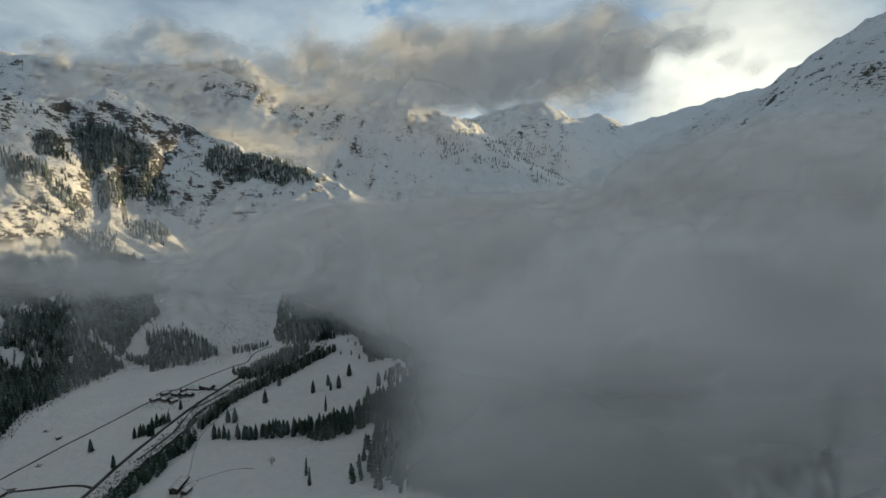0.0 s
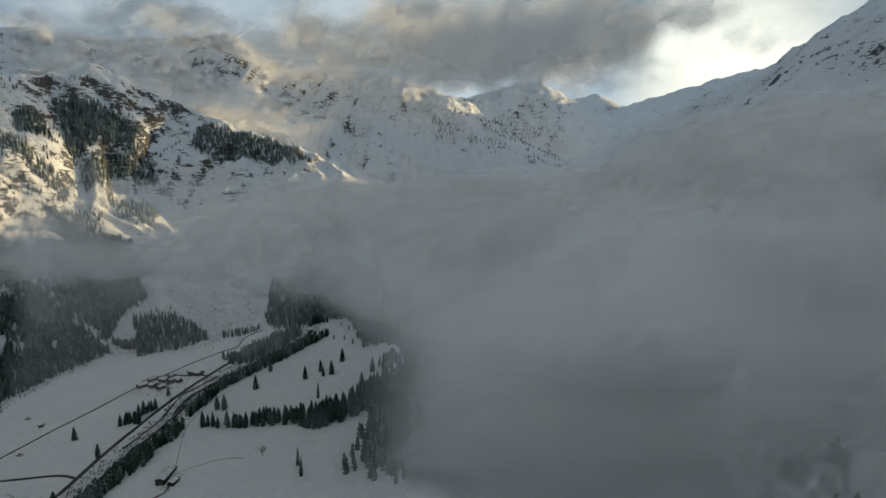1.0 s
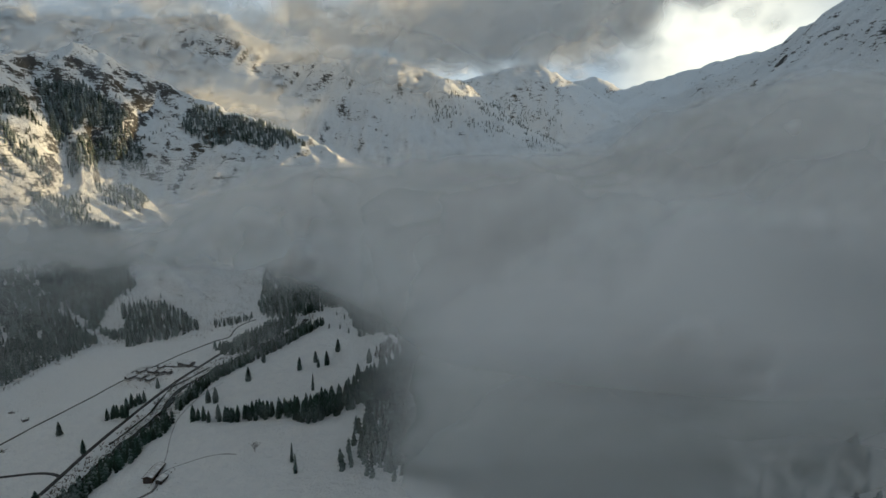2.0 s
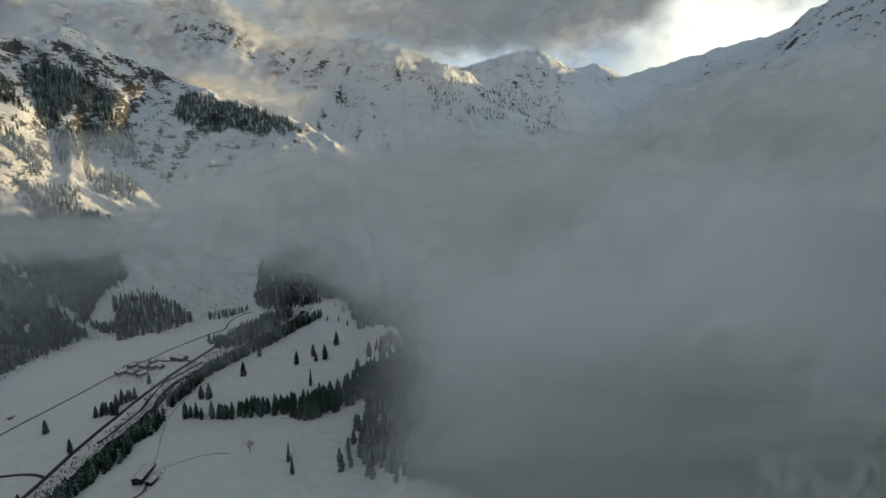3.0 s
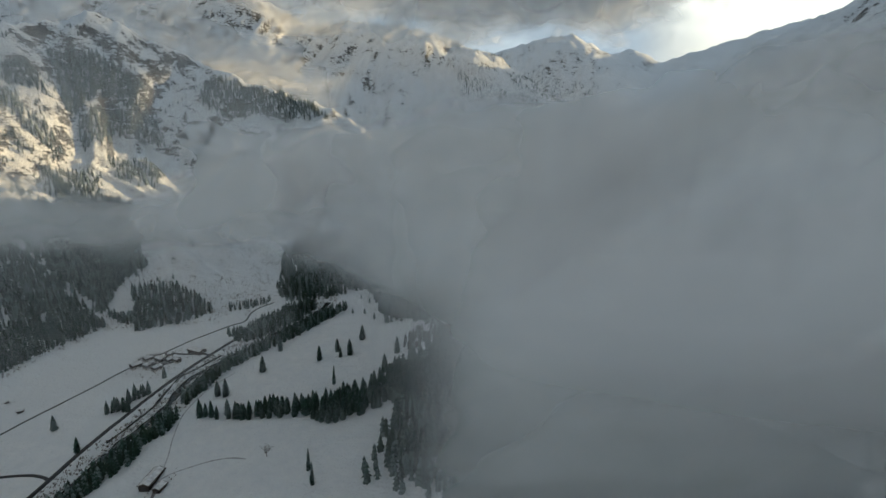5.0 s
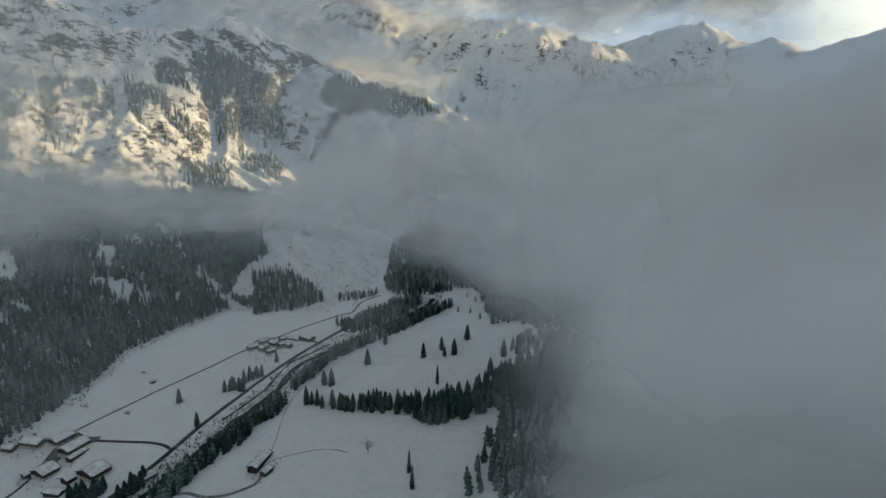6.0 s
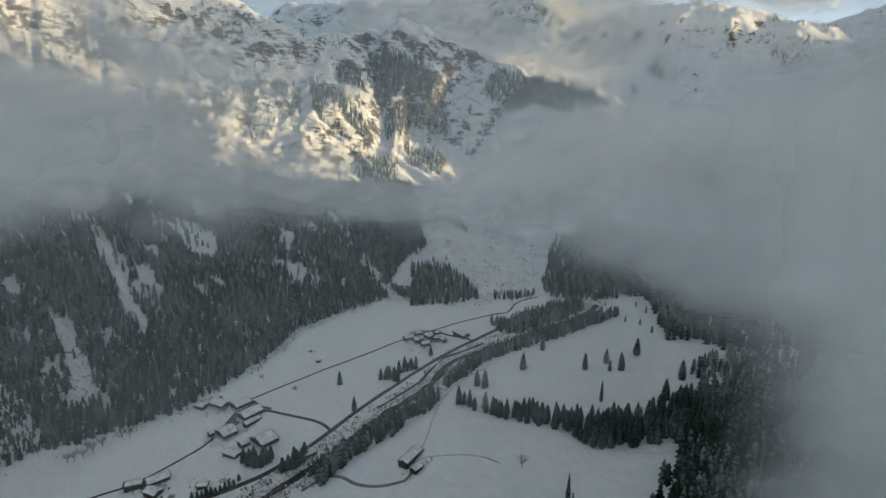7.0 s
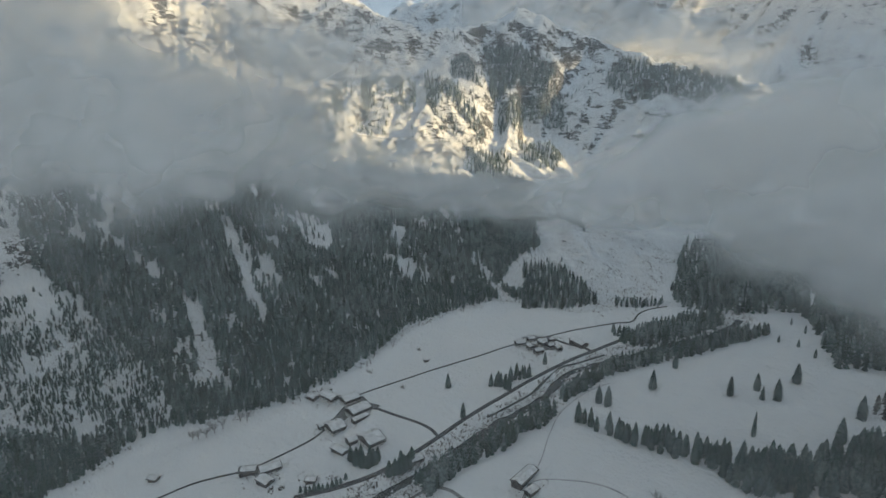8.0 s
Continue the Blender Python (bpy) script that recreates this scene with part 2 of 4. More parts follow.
HAMLET = [(-410, 675), (-394, 672), (-380, 667), (-386, 685), (-375, 684), (-405, 690), (-365, 683), (-383, 698)]
SHRUBS = [(-470, 545), (-530, 550), (-518, 618), (-421, 468), (-440, 385), (-447, 379), (-411, 415), (-574, 479)]
GULLY_A = [(-880, 381), (-825, 396), (-789, 412), (-750, 421), (-709, 427), (-686, 426), (-676, 425), (-659, 421), (-634, 421), (-612, 422)]
GULLY_B = [(-811, 515), (-768, 509), (-713, 495), (-682, 488), (-658, 485), (-643, 487)]
GULLY_C = [(-690, 835), (-652, 827), (-611, 821), (-557, 797), (-520, 785), (-484, 774)]
GULLY_D = [(-775, 612), (-744, 640), (-712, 615)]
GULLY_E = [(-864, 290), (-820, 300), (-780, 300)]
P1 = [(-916, 1233), (-850, 1287), (-799, 1292), (-755, 1298), (-754, 1270), (-808, 1215), (-826, 1145), (-864, 1192)]
P2 = [(-899, 1164), (-910, 1113), (-881, 1073), (-855, 1100), (-837, 1125), (-869, 1146)]
P3 = [(-664, 1359), (-664, 1402), (-637, 1423), (-601, 1428), (-554, 1432), (-481, 1438), (-405, 1424), (-363, 1403), (-461, 1374), (-559, 1357), (-614, 1347)]
P4 = [(-801, 1143), (-798, 1197), (-752, 1279), (-704, 1265), (-683, 1235), (-741, 1209), (-767, 1191), (-738, 1128), (-772, 1106)]
P6 = [(-770, 994), (-756, 1038), (-699, 1064), (-656, 968), (-714, 960)]
P7 = [(-738, 1128), (-718, 1167), (-644, 1172), (-624, 1088), (-678, 1059)]
OPEN_SLOPE = [(-864, 282), (-840, 308), (-803, 320), (-777, 338), (-732, 351), (-697, 366), (-654, 377), (-634, 368), (-648, 319), (-654, 276), (-671, 238), (-860, 230)]
CLEARINGS = [[(-686, 399), (-678, 421), (-648, 424), (-616, 424), (-632, 404), (-659, 386)], [(-799, 517), (-726, 522), (-683, 527), (-664, 523), (-668, 502), (-682, 488), (-727, 495)], [(-659, 708), (-642, 733), (-603, 735), (-605, 713), (-640, 690)], [(-775, 607), (-744, 659), (-711, 634), (-713, 594)], [(-710, 743), (-675, 750), (-660, 720), (-690, 715)]]
P5 = [(-916, 1033), (-874, 1049), (-827, 1062), (-771, 1060), (-765, 1035), (-818, 1018), (-886, 995)]


# ---- materials ----
def material(name):
    m = bpy.data.materials.new(name)
    m.use_nodes = True
    nt = m.node_tree
    return m, nt.nodes, nt.links, nt.nodes["Principled BSDF"]


def noise_node(nodes, links, co, scale, detail=4.0, rough=0.55):
    n = nodes.new("ShaderNodeTexNoise")
    n.inputs["Scale"].default_value, n.inputs["Detail"].default_value, n.inputs["Roughness"].default_value = scale, detail, rough
    links.new(co, n.inputs["Vector"])
    return n.outputs["Fac"]


def ramp(nodes, links, fac, a, b, ca=(0, 0, 0, 1), cb=(1, 1, 1, 1)):
    r = nodes.new("ShaderNodeValToRGB")
    r.color_ramp.elements[0].position, r.color_ramp.elements[0].color = a, ca
    r.color_ramp.elements[1].position, r.color_ramp.elements[1].color = b, cb
    links.new(fac, r.inputs[0])
    return r.outputs[0]


def mathn(nodes, links, op, a, b):
    n = nodes.new("ShaderNodeMath")
    n.operation = op
    for i, v in enumerate((a, b)):
        if isinstance(v, (int, float)):
            n.inputs[i].default_value = v
        else:
            links.new(v, n.inputs[i])
    return n.outputs[0]


def mixc(nodes, links, fac, a, b):
    n = nodes.new("ShaderNodeMix")
    n.data_type = "RGBA"
    for i, v in ((0, fac), (6, a), (7, b)):
        if isinstance(v, (int, float)):
            n.inputs[i].default_value = v
        elif isinstance(v, tuple):
            n.inputs[i].default_value = v
        else:
            links.new(v, n.inputs[i])
    return n.outputs[2]


def snow_ground():
    """Snow that lies where the ground is not too steep; rock, scree and scrub show through."""
    m, nd, ln, bs = material("snowy_ground")
    geo = nd.new("ShaderNodeNewGeometry")
    sep = nd.new("ShaderNodeSeparateXYZ")
    ln.new(geo.outputs["Normal"], sep.inputs[0])
    pos = geo.outputs["Position"]
    n_big = noise_node(nd, ln, pos, 0.012, 5)
    n_mid = noise_node(nd, ln, pos, 0.10, 6, 0.68)
    n_fine = noise_node(nd, ln, pos, 0.35, 5, 0.6)
    steep = mathn(nd, ln, "SUBTRACT", 1.0, sep.outputs["Z"])
    # beds of rock that dip along the slope, picked out by the snow between them
    dip = nd.new("ShaderNodeMapping")
    dip.inputs["Rotation"].default_value = (radians(28), radians(-24), radians(20))
    dip.inputs["Scale"].default_value = (0.35, 0.8, 2.4)
    ln.new(pos, dip.inputs["Vector"])
    beds = noise_node(nd, ln, dip.outputs[0], 0.085, 7, 0.66)
    a = mathn(nd, ln, "MULTIPLY", steep, 0.95)
    for field, share in ((n_mid, 0.75), (n_fine, 0.50), (n_big, 0.30), (beds, 0.95)):
        a = mathn(nd, ln, "ADD", a, mathn(nd, ln, "MULTIPLY", mathn(nd, ln, "SUBTRACT", field, 0.5), share))
    sepp = nd.new("ShaderNodeSeparateXYZ")
    ln.new(pos, sepp.inputs[0])
    high = nd.new("ShaderNodeMapRange")
    high.inputs["From Min"].default_value, high.inputs["From Max"].default_value = 250.0, 620.0
    high.inputs["To Min"].default_value, high.inputs["To Max"].default_value = 0.0, 0.18
    ln.new(sepp.outputs["Z"], high.inputs["Value"])
    crag = noise_node(nd, ln, pos, 0.022, 7, 0.72)
    crag = mathn(nd, ln, "MULTIPLY", mathn(nd, ln, "SUBTRACT", crag, 0.47), 8.0)
    a = mathn(nd, ln, "ADD", a, mathn(nd, ln, "MULTIPLY", high.outputs[0], crag))
    bare = ramp(nd, ln, a, 0.45, 0.49)
    rock = mixc(nd, ln, n_fine, (0.035, 0.036, 0.04, 1), (0.15, 0.148, 0.145, 1))
    scrub = mixc(nd, ln, n_mid, (0.045, 0.041, 0.033, 1), (0.14, 0.125, 0.095, 1))
    stone = mixc(nd, ln, ramp(nd, ln, n_big, 0.5, 0.66), rock, scrub)
    snow = mixc(nd, ln, ramp(nd, ln, n_mid, 0.3, 0.75), (0.70, 0.72, 0.75, 1), (0.80, 0.81, 0.82, 1))
    ln.new(mixc(nd, ln, bare, snow, stone), bs.inputs["Base Color"])
    bs.inputs["Roughness"].default_value = 0.85
    bs.inputs["Specular IOR Level"].default_value = 0.15
    bump = nd.new("ShaderNodeBump")
    bump.inputs["Strength"].default_value, bump.inputs["Distance"].default_value = 0.9, 2.0
    ln.new(mathn(nd, ln, "ADD", n_fine, mathn(nd, ln, "MULTIPLY", mathn(nd, ln, "ADD", n_mid, beds), 2.5)), bump.inputs["Height"])
    ln.new(bump.outputs[0], bs.inputs["Normal"])
    return m


def needles(name, dark, light, frost):
    """Conifer twigs with snow on what faces up."""
    m, nd, ln, bs = material(name)
    geo = nd.new("ShaderNodeNewGeometry")
    sep = nd.new("ShaderNodeSeparateXYZ")
    ln.new(geo.outputs["Normal"], sep.inputs[0])
    n1 = noise_node(nd, ln, geo.outputs["Position"], 0.55, 4, 0.65)
    n2 = noise_node(nd, ln, geo.outputs["Position"], 0.03, 3)
    green = mixc(nd, ln, n1, dark, light)
    tree = nd.new("ShaderNodeAttribute")
    tree.attribute_name = "tree"
    # greyer with height: distant haze put into the frost colour; frost also differs from tree to tree
    sepp = nd.new("ShaderNodeSeparateXYZ")
    ln.new(geo.outputs["Position"], sepp.inputs[0])
    rime_haze = nd.new("ShaderNodeMapRange")
    for k, v in (("From Min", 0.0), ("From Max", 260.0), ("To Min", -0.30), ("To Max", 0.12)):
        rime_haze.inputs[k].default_value = v
    ln.new(sepp.outputs["Z"], rime_haze.inputs["Value"])
    lie = mathn(nd, ln, "ADD", sep.outputs["Z"], mathn(nd, ln, "MULTIPLY", mathn(nd, ln, "SUBTRACT", n1, 0.5), 1.6))
    lie = mathn(nd, ln, "ADD", lie, mathn(nd, ln, "MULTIPLY", mathn(nd, ln, "SUBTRACT", n2, 0.5), 1.2))
    lie = mathn(nd, ln, "ADD", lie, rime_haze.outputs[0])
    lie = mathn(nd, ln, "ADD", lie, mathn(nd, ln, "MULTIPLY", tree.outputs["Fac"], 0.35))
    green = mixc(nd, ln, mathn(nd, ln, "MAXIMUM", mathn(nd, ln, "MULTIPLY", tree.outputs["Fac"], -0.55), 0.0), green, (0.02, 0.022, 0.012, 1))
    fac = mathn(nd, ln, "MULTIPLY", ramp(nd, ln, lie, 0.5, 0.95), frost)
    ln.new(mixc(nd, ln, fac, green, (0.62, 0.66, 0.70, 1)), bs.inputs["Base Color"])
    bs.inputs["Roughness"].default_value = 0.9
    bs.inputs["Specular IOR Level"].default_value = 0.1
    return m


def plain(name, a, b, scale=0.5, rough=0.8, detail=5, bumpy=0.0):
    m, nd, ln, bs = material(name)
    geo = nd.new("ShaderNodeNewGeometry")
    n = noise_node(nd, ln, geo.outputs["Position"], scale, detail, 0.6)
    ln.new(mixc(nd, ln, ramp(nd, ln, n, 0.3, 0.7), (*a, 1), (*b, 1)), bs.inputs["Base Color"])
    bs.inputs["Roughness"].default_value = rough
    bs.inputs["Specular IOR Level"].default_value = 0.25
    if bumpy:
        bump = nd.new("ShaderNodeBump")
        bump.inputs["Strength"].default_value, bump.inputs["Distance"].default_value = 0.8, bumpy
        ln.new(n, bump.inputs["Height"])
        ln.new(bump.outputs[0], bs.inputs["Normal"])
    return m


def vapour(name, tone, grain, glow, torn=1.0):
    """Cloud: thin mist that scatters light both ways. The mesh carries how deep a place lies within the cloud and how
    dense the layer is; wisps tear its edges."""
    m = bpy.data.materials.new(name)
    m.use_nodes = True
    nd, ln = m.node_tree.nodes, m.node_tree.links
    nd.clear()
    out = nd.new("ShaderNodeOutputMaterial")
    geo = nd.new("ShaderNodeNewGeometry")
    depth, layer = nd.new("ShaderNodeAttribute"), nd.new("ShaderNodeAttribute")
    depth.attribute_name, layer.attribute_name = "depth", "layer"
    wisps = noise_node(nd, ln, geo.outputs["Position"], grain, 3, 0.5)
    inside_by = mathn(nd, ln, "ADD", depth.outputs["Fac"], mathn(nd, ln, "MULTIPLY", mathn(nd, ln, "SUBTRACT", wisps, 0.5), 1.5 * torn))
    soft = nd.new("ShaderNodeMapRange")
    soft.interpolation_type = "SMOOTHSTEP"
    soft.inputs["From Min"].default_value, soft.inputs["From Max"].default_value = -0.75, 0.95
    ln.new(inside_by, soft.inputs["Value"])
    fac = mathn(nd, ln, "MULTIPLY", soft.outputs[0], layer.outputs["Fac"])
    dif, trl, both, tr, mix = (nd.new(k) for k in ("ShaderNodeBsdfDiffuse", "ShaderNodeBsdfTranslucent", "ShaderNodeMixShader", "ShaderNodeBsdfTransparent", "ShaderNodeMixShader"))
    dif.inputs["Color"].default_value = trl.inputs["Color"].default_value = (*tone, 1)
    both.inputs[0].default_value = glow
    ln.new(dif.outputs[0], both.inputs[1])
    ln.new(trl.outputs[0], both.inputs[2])
    ln.new(fac, mix.inputs[0])
    ln.new(tr.outputs[0], mix.inputs[1])
    ln.new(both.outputs[0], mix.inputs[2])
    ln.new(mix.outputs[0], out.inputs["Surface"])
    return m


M_GROUND = snow_ground()
M_SPRUCE = needles("spruce_needles", (0.015, 0.036, 0.028, 1), (0.046, 0.086, 0.066, 1), 0.30)
M_BARK = plain("bark", (0.05, 0.035, 0.025), (0.11, 0.08, 0.06), 2.0)
M_ASPHALT = plain("asphalt", (0.035, 0.036, 0.038), (0.07, 0.07, 0.072), 0.8, 0.7)
M_VAPOUR = vapour("cloud_vapour", (0.93, 0.94, 0.95), 0.018, 0.30)
M_FARVAPOUR = vapour("far_cloud_vapour", (0.90, 0.91, 0.92), 0.0075, 0.2)


# ---- helpers of this scene ----
def mesh_from(name, verts, faces, mat, smooth=False):
    me = bpy.data.meshes.new(name)
    me.from_pydata(verts, [], faces)
    me.materials.append(mat)
    if smooth:
        me.polygons.foreach_set("use_smooth", [True] * len(me.polygons))
    me.update()
    return me


def grid_mesh(name, X, Y, Z, mat, smooth=True):
    """A sheet over rows and columns of points."""
    r, c = X.shape
    me = bpy.data.meshes.new(name)
    co = np.stack([X, Y, Z], -1).reshape(-1, 3)
    i = np.arange(r * c).reshape(r, c)
    quads = np.stack([i[:-1, :-1], i[:-1, 1:], i[1:, 1:], i[1:, :-1]], -1).reshape(-1, 4)
    me.vertices.add(len(co))
    me.vertices.foreach_set("co", co.ravel())
    me.loops.add(quads.size)
    me.loops.foreach_set("vertex_index", quads.ravel())
    me.polygons.add(len(quads))
    me.polygons.foreach_set("loop_start", np.arange(0, quads.size, 4))
    me.polygons.foreach_set("use_smooth", np.full(len(quads), smooth))
    me.materials.append(mat)
    me.update(calc_edges=True)
    return me


def soup(name, co, faces, mat):
    """Triangles as one mesh, from arrays."""
    me = bpy.data.meshes.new(name)
    me.vertices.add(len(co))
    me.vertices.foreach_set("co", co.ravel())
    me.loops.add(faces.size)
    me.loops.foreach_set("vertex_index", faces.ravel())
    me.polygons.add(len(faces))
    me.polygons.foreach_set("loop_start", np.arange(0, faces.size, 3))
    me.materials.append(mat)
    me.update(calc_edges=True)
    return me


# ---- ground ----
gx = graded(-4600, -1080, 60, 4600, 5.0, 1.018)
gy = graded(-1500, 330, 1440, 4800, 5.0, 1.015)
GX, GY = np.meshgrid(gx, gy)
GZ = ground(GX, GY)
land = tagged(new("ground", grid_mesh("ground", GX, GY, GZ, M_GROUND)), "snow-covered alpine valley floor, steep slopes and rocky ridges", "ground", kind="structure")


def height(x, y):
    """Height of the built ground sheet at a place."""
    x, y = np.asarray(x, float), np.asarray(y, float)
    i = np.clip(np.searchsorted(gx, x) - 1, 0, len(gx) - 2)
    j = np.clip(np.searchsorted(gy, y) - 1, 0, len(gy) - 2)
    u = (x - gx[i]) / (gx[i + 1] - gx[i])
    v = (y - gy[j]) / (gy[j + 1] - gy[j])
    return GZ[j, i] * (1 - u) * (1 - v) + GZ[j, i + 1] * u * (1 - v) + GZ[j + 1, i] * (1 - u) * v + GZ[j + 1, i + 1] * u * v


# ---- trees ----
def spruce_shape(seed, tiers, points, width=0.17, slim=1.0):
    """Crown of a spruce one unit tall: tiers of drooping boughs with ragged tips. Returns corners and triangles."""
    r = random.Random(seed)
    co, tri = [], []
    for k in range(tiers):
        q = k / (tiers - 1)
        z0 = 0.06 + 0.90 * q ** 0.92
        rad = width * slim * (1 - q) ** 0.58 * (0.86 + 0.14 * min(1, q * 5)) * r.uniform(0.85, 1.12) + 0.006
        drop = 0.10 * (1 - 0.5 * q) + 0.35 * rad
        top = len(co)
        co.append((r.uniform(-0.004, 0.004), r.uniform(-0.004, 0.004), min(1.0, z0 + 1.1 / tiers)))
        turn = r.uniform(0, 6.28)
        n = max(5, int(points * (1 - 0.45 * q)))
        for j in range(2 * n):
            a = turn + math.pi * j / n + r.uniform(-0.12, 0.12)
            tip = rad * (r.uniform(0.85, 1.15) if j % 2 == 0 else r.uniform(0.55, 0.75))
            co.append((tip * math.cos(a), tip * math.sin(a), z0 - drop * (0.75 if j % 2 == 0 else 0.25) * r.uniform(0.6, 1.2)))
        for j in range(2 * n):
            tri.append((top, top + 1 + j, top + 1 + (j + 1) % (2 * n)))
    return np.array(co), np.array(tri)


FOREST_SHAPES = [spruce_shape(s, 5, 6, 0.228 + 0.025 * (s % 3)) for s in range(6)]


def forest(name, spots, label, mat):
    """Many trees as one piece of stuff: spots are rows of x, y, height."""
    r = np.random.RandomState(len(spots) + 3)
    cos, tris, tints, base = [], [], [], 0
    zs = height(spots[:, 0], spots[:, 1])
    kind = r.randint(0, len(FOREST_SHAPES), len(spots))
    for k, (co, tri) in enumerate(FOREST_SHAPES):
        pick = np.where(kind == k)[0]
        if not len(pick):
            continue
        a, h = r.uniform(0, 6.28, len(pick)), spots[pick, 2]
        fat = r.uniform(0.85, 1.2, len(pick))
        lean = r.uniform(-0.03, 0.03, (len(pick), 2))
        X = (co[None, :, 0] * np.cos(a)[:, None] - co[None, :, 1] * np.sin(a)[:, None]) * (h * fat)[:, None] + co[None, :, 2] * lean[:, :1] * h[:, None]
        Y = (co[None, :, 0] * np.sin(a)[:, None] + co[None, :, 1] * np.cos(a)[:, None]) * (h * fat)[:, None] + co[None, :, 2] * lean[:, 1:] * h[:, None]
        Z = co[None, :, 2] * h[:, None]
        P = np.stack([X + spots[pick, 0][:, None], Y + spots[pick, 1][:, None], Z + zs[pick][:, None] - 0.4], -1).reshape(-1, 3)
        T = (tri[None] + (np.arange(len(pick)) * len(co))[:, None, None]).reshape(-1, 3) + base
        cos.append(P)
        tints.append(np.repeat(r.uniform(-1, 1, len(pick)), len(co)))
        tris.append(T)
        base += len(P)
    me = soup(name, np.concatenate(cos), np.concatenate(tris), mat)
    me.attributes.new("tree", "FLOAT", "POINT").data.foreach_set("value", np.concatenate(tints).astype(np.float32))
    return tagged(new(name, me), label, "forest", kind="stuff")


def scatter(x0, x1, y0, y1, gap, seed):
    """Jittered grid of places."""
    r = np.random.RandomState(seed)
    X, Y = np.meshgrid(np.arange(x0, x1, gap), np.arange(y0, y1, gap))
    X = X + r.uniform(-0.48, 0.48, X.shape) * gap
    Y = Y + r.uniform(-0.48, 0.48, Y.shape) * gap
    return X.ravel(), Y.ravel(), r.uniform(0, 1, X.size)


def inside(x, y, poly):
    """Which places lie within a polygon."""
    odd = np.zeros(np.shape(x), bool)
    for (ax, ay), (bx, by) in zip(poly, poly[1:] + poly[:1]):
        cut = (ay > y) != (by > y)
        odd ^= cut & (x < (bx - ax) * (y - ay) / ((by - ay) or 1e-9) + ax)
    return odd


def smooth_line(line, gap=4.0):
    """A polyline rounded off and cut at even steps."""
    p = [np.array(q, float) for q in line]
    p = [2 * p[0] - p[1]] + p + [2 * p[-1] - p[-2]]
    out = []
    for i in range(1, len(p) - 2):
        n = max(2, int(np.linalg.norm(p[i + 1] - p[i]) / gap))
        for k in range(n):
            u = k / n
            out.append(0.5 * (2 * p[i] + (p[i + 1] - p[i - 1]) * u + (2 * p[i - 1] - 5 * p[i] + 4 * p[i + 1] - p[i + 2]) * u ** 2 + (3 * p[i] - p[i - 1] - 3 * p[i + 1] + p[i + 2]) * u ** 3))
    out.append(p[-2])
    return np.array(out)


def ribbon(name, line, width, lift, mat, label, category, wobble=0.0, seed=1):
    """A strip laid on the ground along a line, with sides that go down into it."""
    c = smooth_line(line)
    t = np.gradient(c, axis=0)
    t /= np.linalg.norm(t, axis=1)[:, None]
    n = np.stack([-t[:, 1], t[:, 0]], -1)
    w = width * (1 + wobble * fbm(np.arange(len(c)) / 4.0, seed, 0.3, 2))
    cols = []
    mid = height(c[:, 0], c[:, 1])
    for off, dz in ((-0.56, -1.5), (-0.5, 0.0), (-0.17, 0.04), (0.17, 0.04), (0.5, 0.0), (0.56, -1.5)):
        q = c + n * (off * w)[:, None]
        z = np.maximum(height(q[:, 0], q[:, 1]), mid - 0.4) + lift + dz
        cols.append(np.stack([q[:, 0], q[:, 1], z], -1))
    g = np.stack(cols, 1)
    return tagged(new(name, grid_mesh(name, g[..., 0], g[..., 1], g[..., 2], mat)), label, category, kind="structure")


def part(name, bm, mat, parent, label=""):
    """Links a bmesh as one mesh object under a thing or a part."""
    me = bpy.data.meshes.new(name)
    bm.to_mesh(me)
    bm.free()
    me.materials.append(mat)
    ob = new(name, me)
    ob.parent = parent
    if label:
        ob["label"] = label
    return ob


# ---- roads and stream ----
M_TRACK = plain("farm_track", (0.10, 0.095, 0.09), (0.30, 0.30, 0.31), 0.35, 0.85)
M_PATH = plain("trodden_snow", (0.22, 0.22, 0.23), (0.62, 0.63, 0.66), 0.25, 0.9)
M_YARD = plain("yard_ground", (0.06, 0.058, 0.056), (0.20, 0.20, 0.20), 0.25, 0.85, 6)
M_WATER = plain("stream_water", (0.012, 0.016, 0.017), (0.05, 0.055, 0.055), 0.3, 0.25, 6, 0.2)
ribbon("main_road", MAIN_ROAD, 4.8, 0.5, M_ASPHALT, "wet dark asphalt valley road cleared of snow", "road")
ribbon("farm_road", FARM_ROAD, 2.3, 0.4, M_ASPHALT, "narrow dark asphalt lane between snowy fields", "road")
ribbon("link_road", LINK_ROAD, 2.8, 0.42, M_ASPHALT, "curved dark lane joining farm and valley road", "road")
ribbon("hamlet_road", HAMLET_ROAD, 3.0, 0.45, M_ASPHALT, "short dark lane into the hamlet", "road")
ribbon("barn_road", BARN_ROAD[:8], 2.6, 0.4, M_TRACK, "dark track curving through snow to the barn", "track")
ribbon("meadow_path", BARN_ROAD[7:], 1.1, 0.3, M_PATH, "faint path trodden in the snowy meadow", "track", 0.5)
ribbon("wood_path", BARN_TRACK, 1.0, 0.3, M_PATH, "faint broken path up to the trees", "track", 0.7)
ribbon("farm_yard", [(-497, 502), (-484, 482), (-482, 466), (-480, 452)], 13.0, 0.5, M_YARD, "bare dark farmyard between the houses", "yard", 0.3)
ribbon("farm_yard_east", [(-497, 505), (-478, 503), (-462, 505)], 8.0, 0.52, M_YARD, "bare muddy yard beside the farmhouse", "yard", 0.3)
ribbon("hamlet_yard", [(-412, 680), (-395, 680), (-378, 682), (-364, 690)], 9.0, 0.5, M_YARD, "dark yard among the hamlet houses", "yard", 0.4)
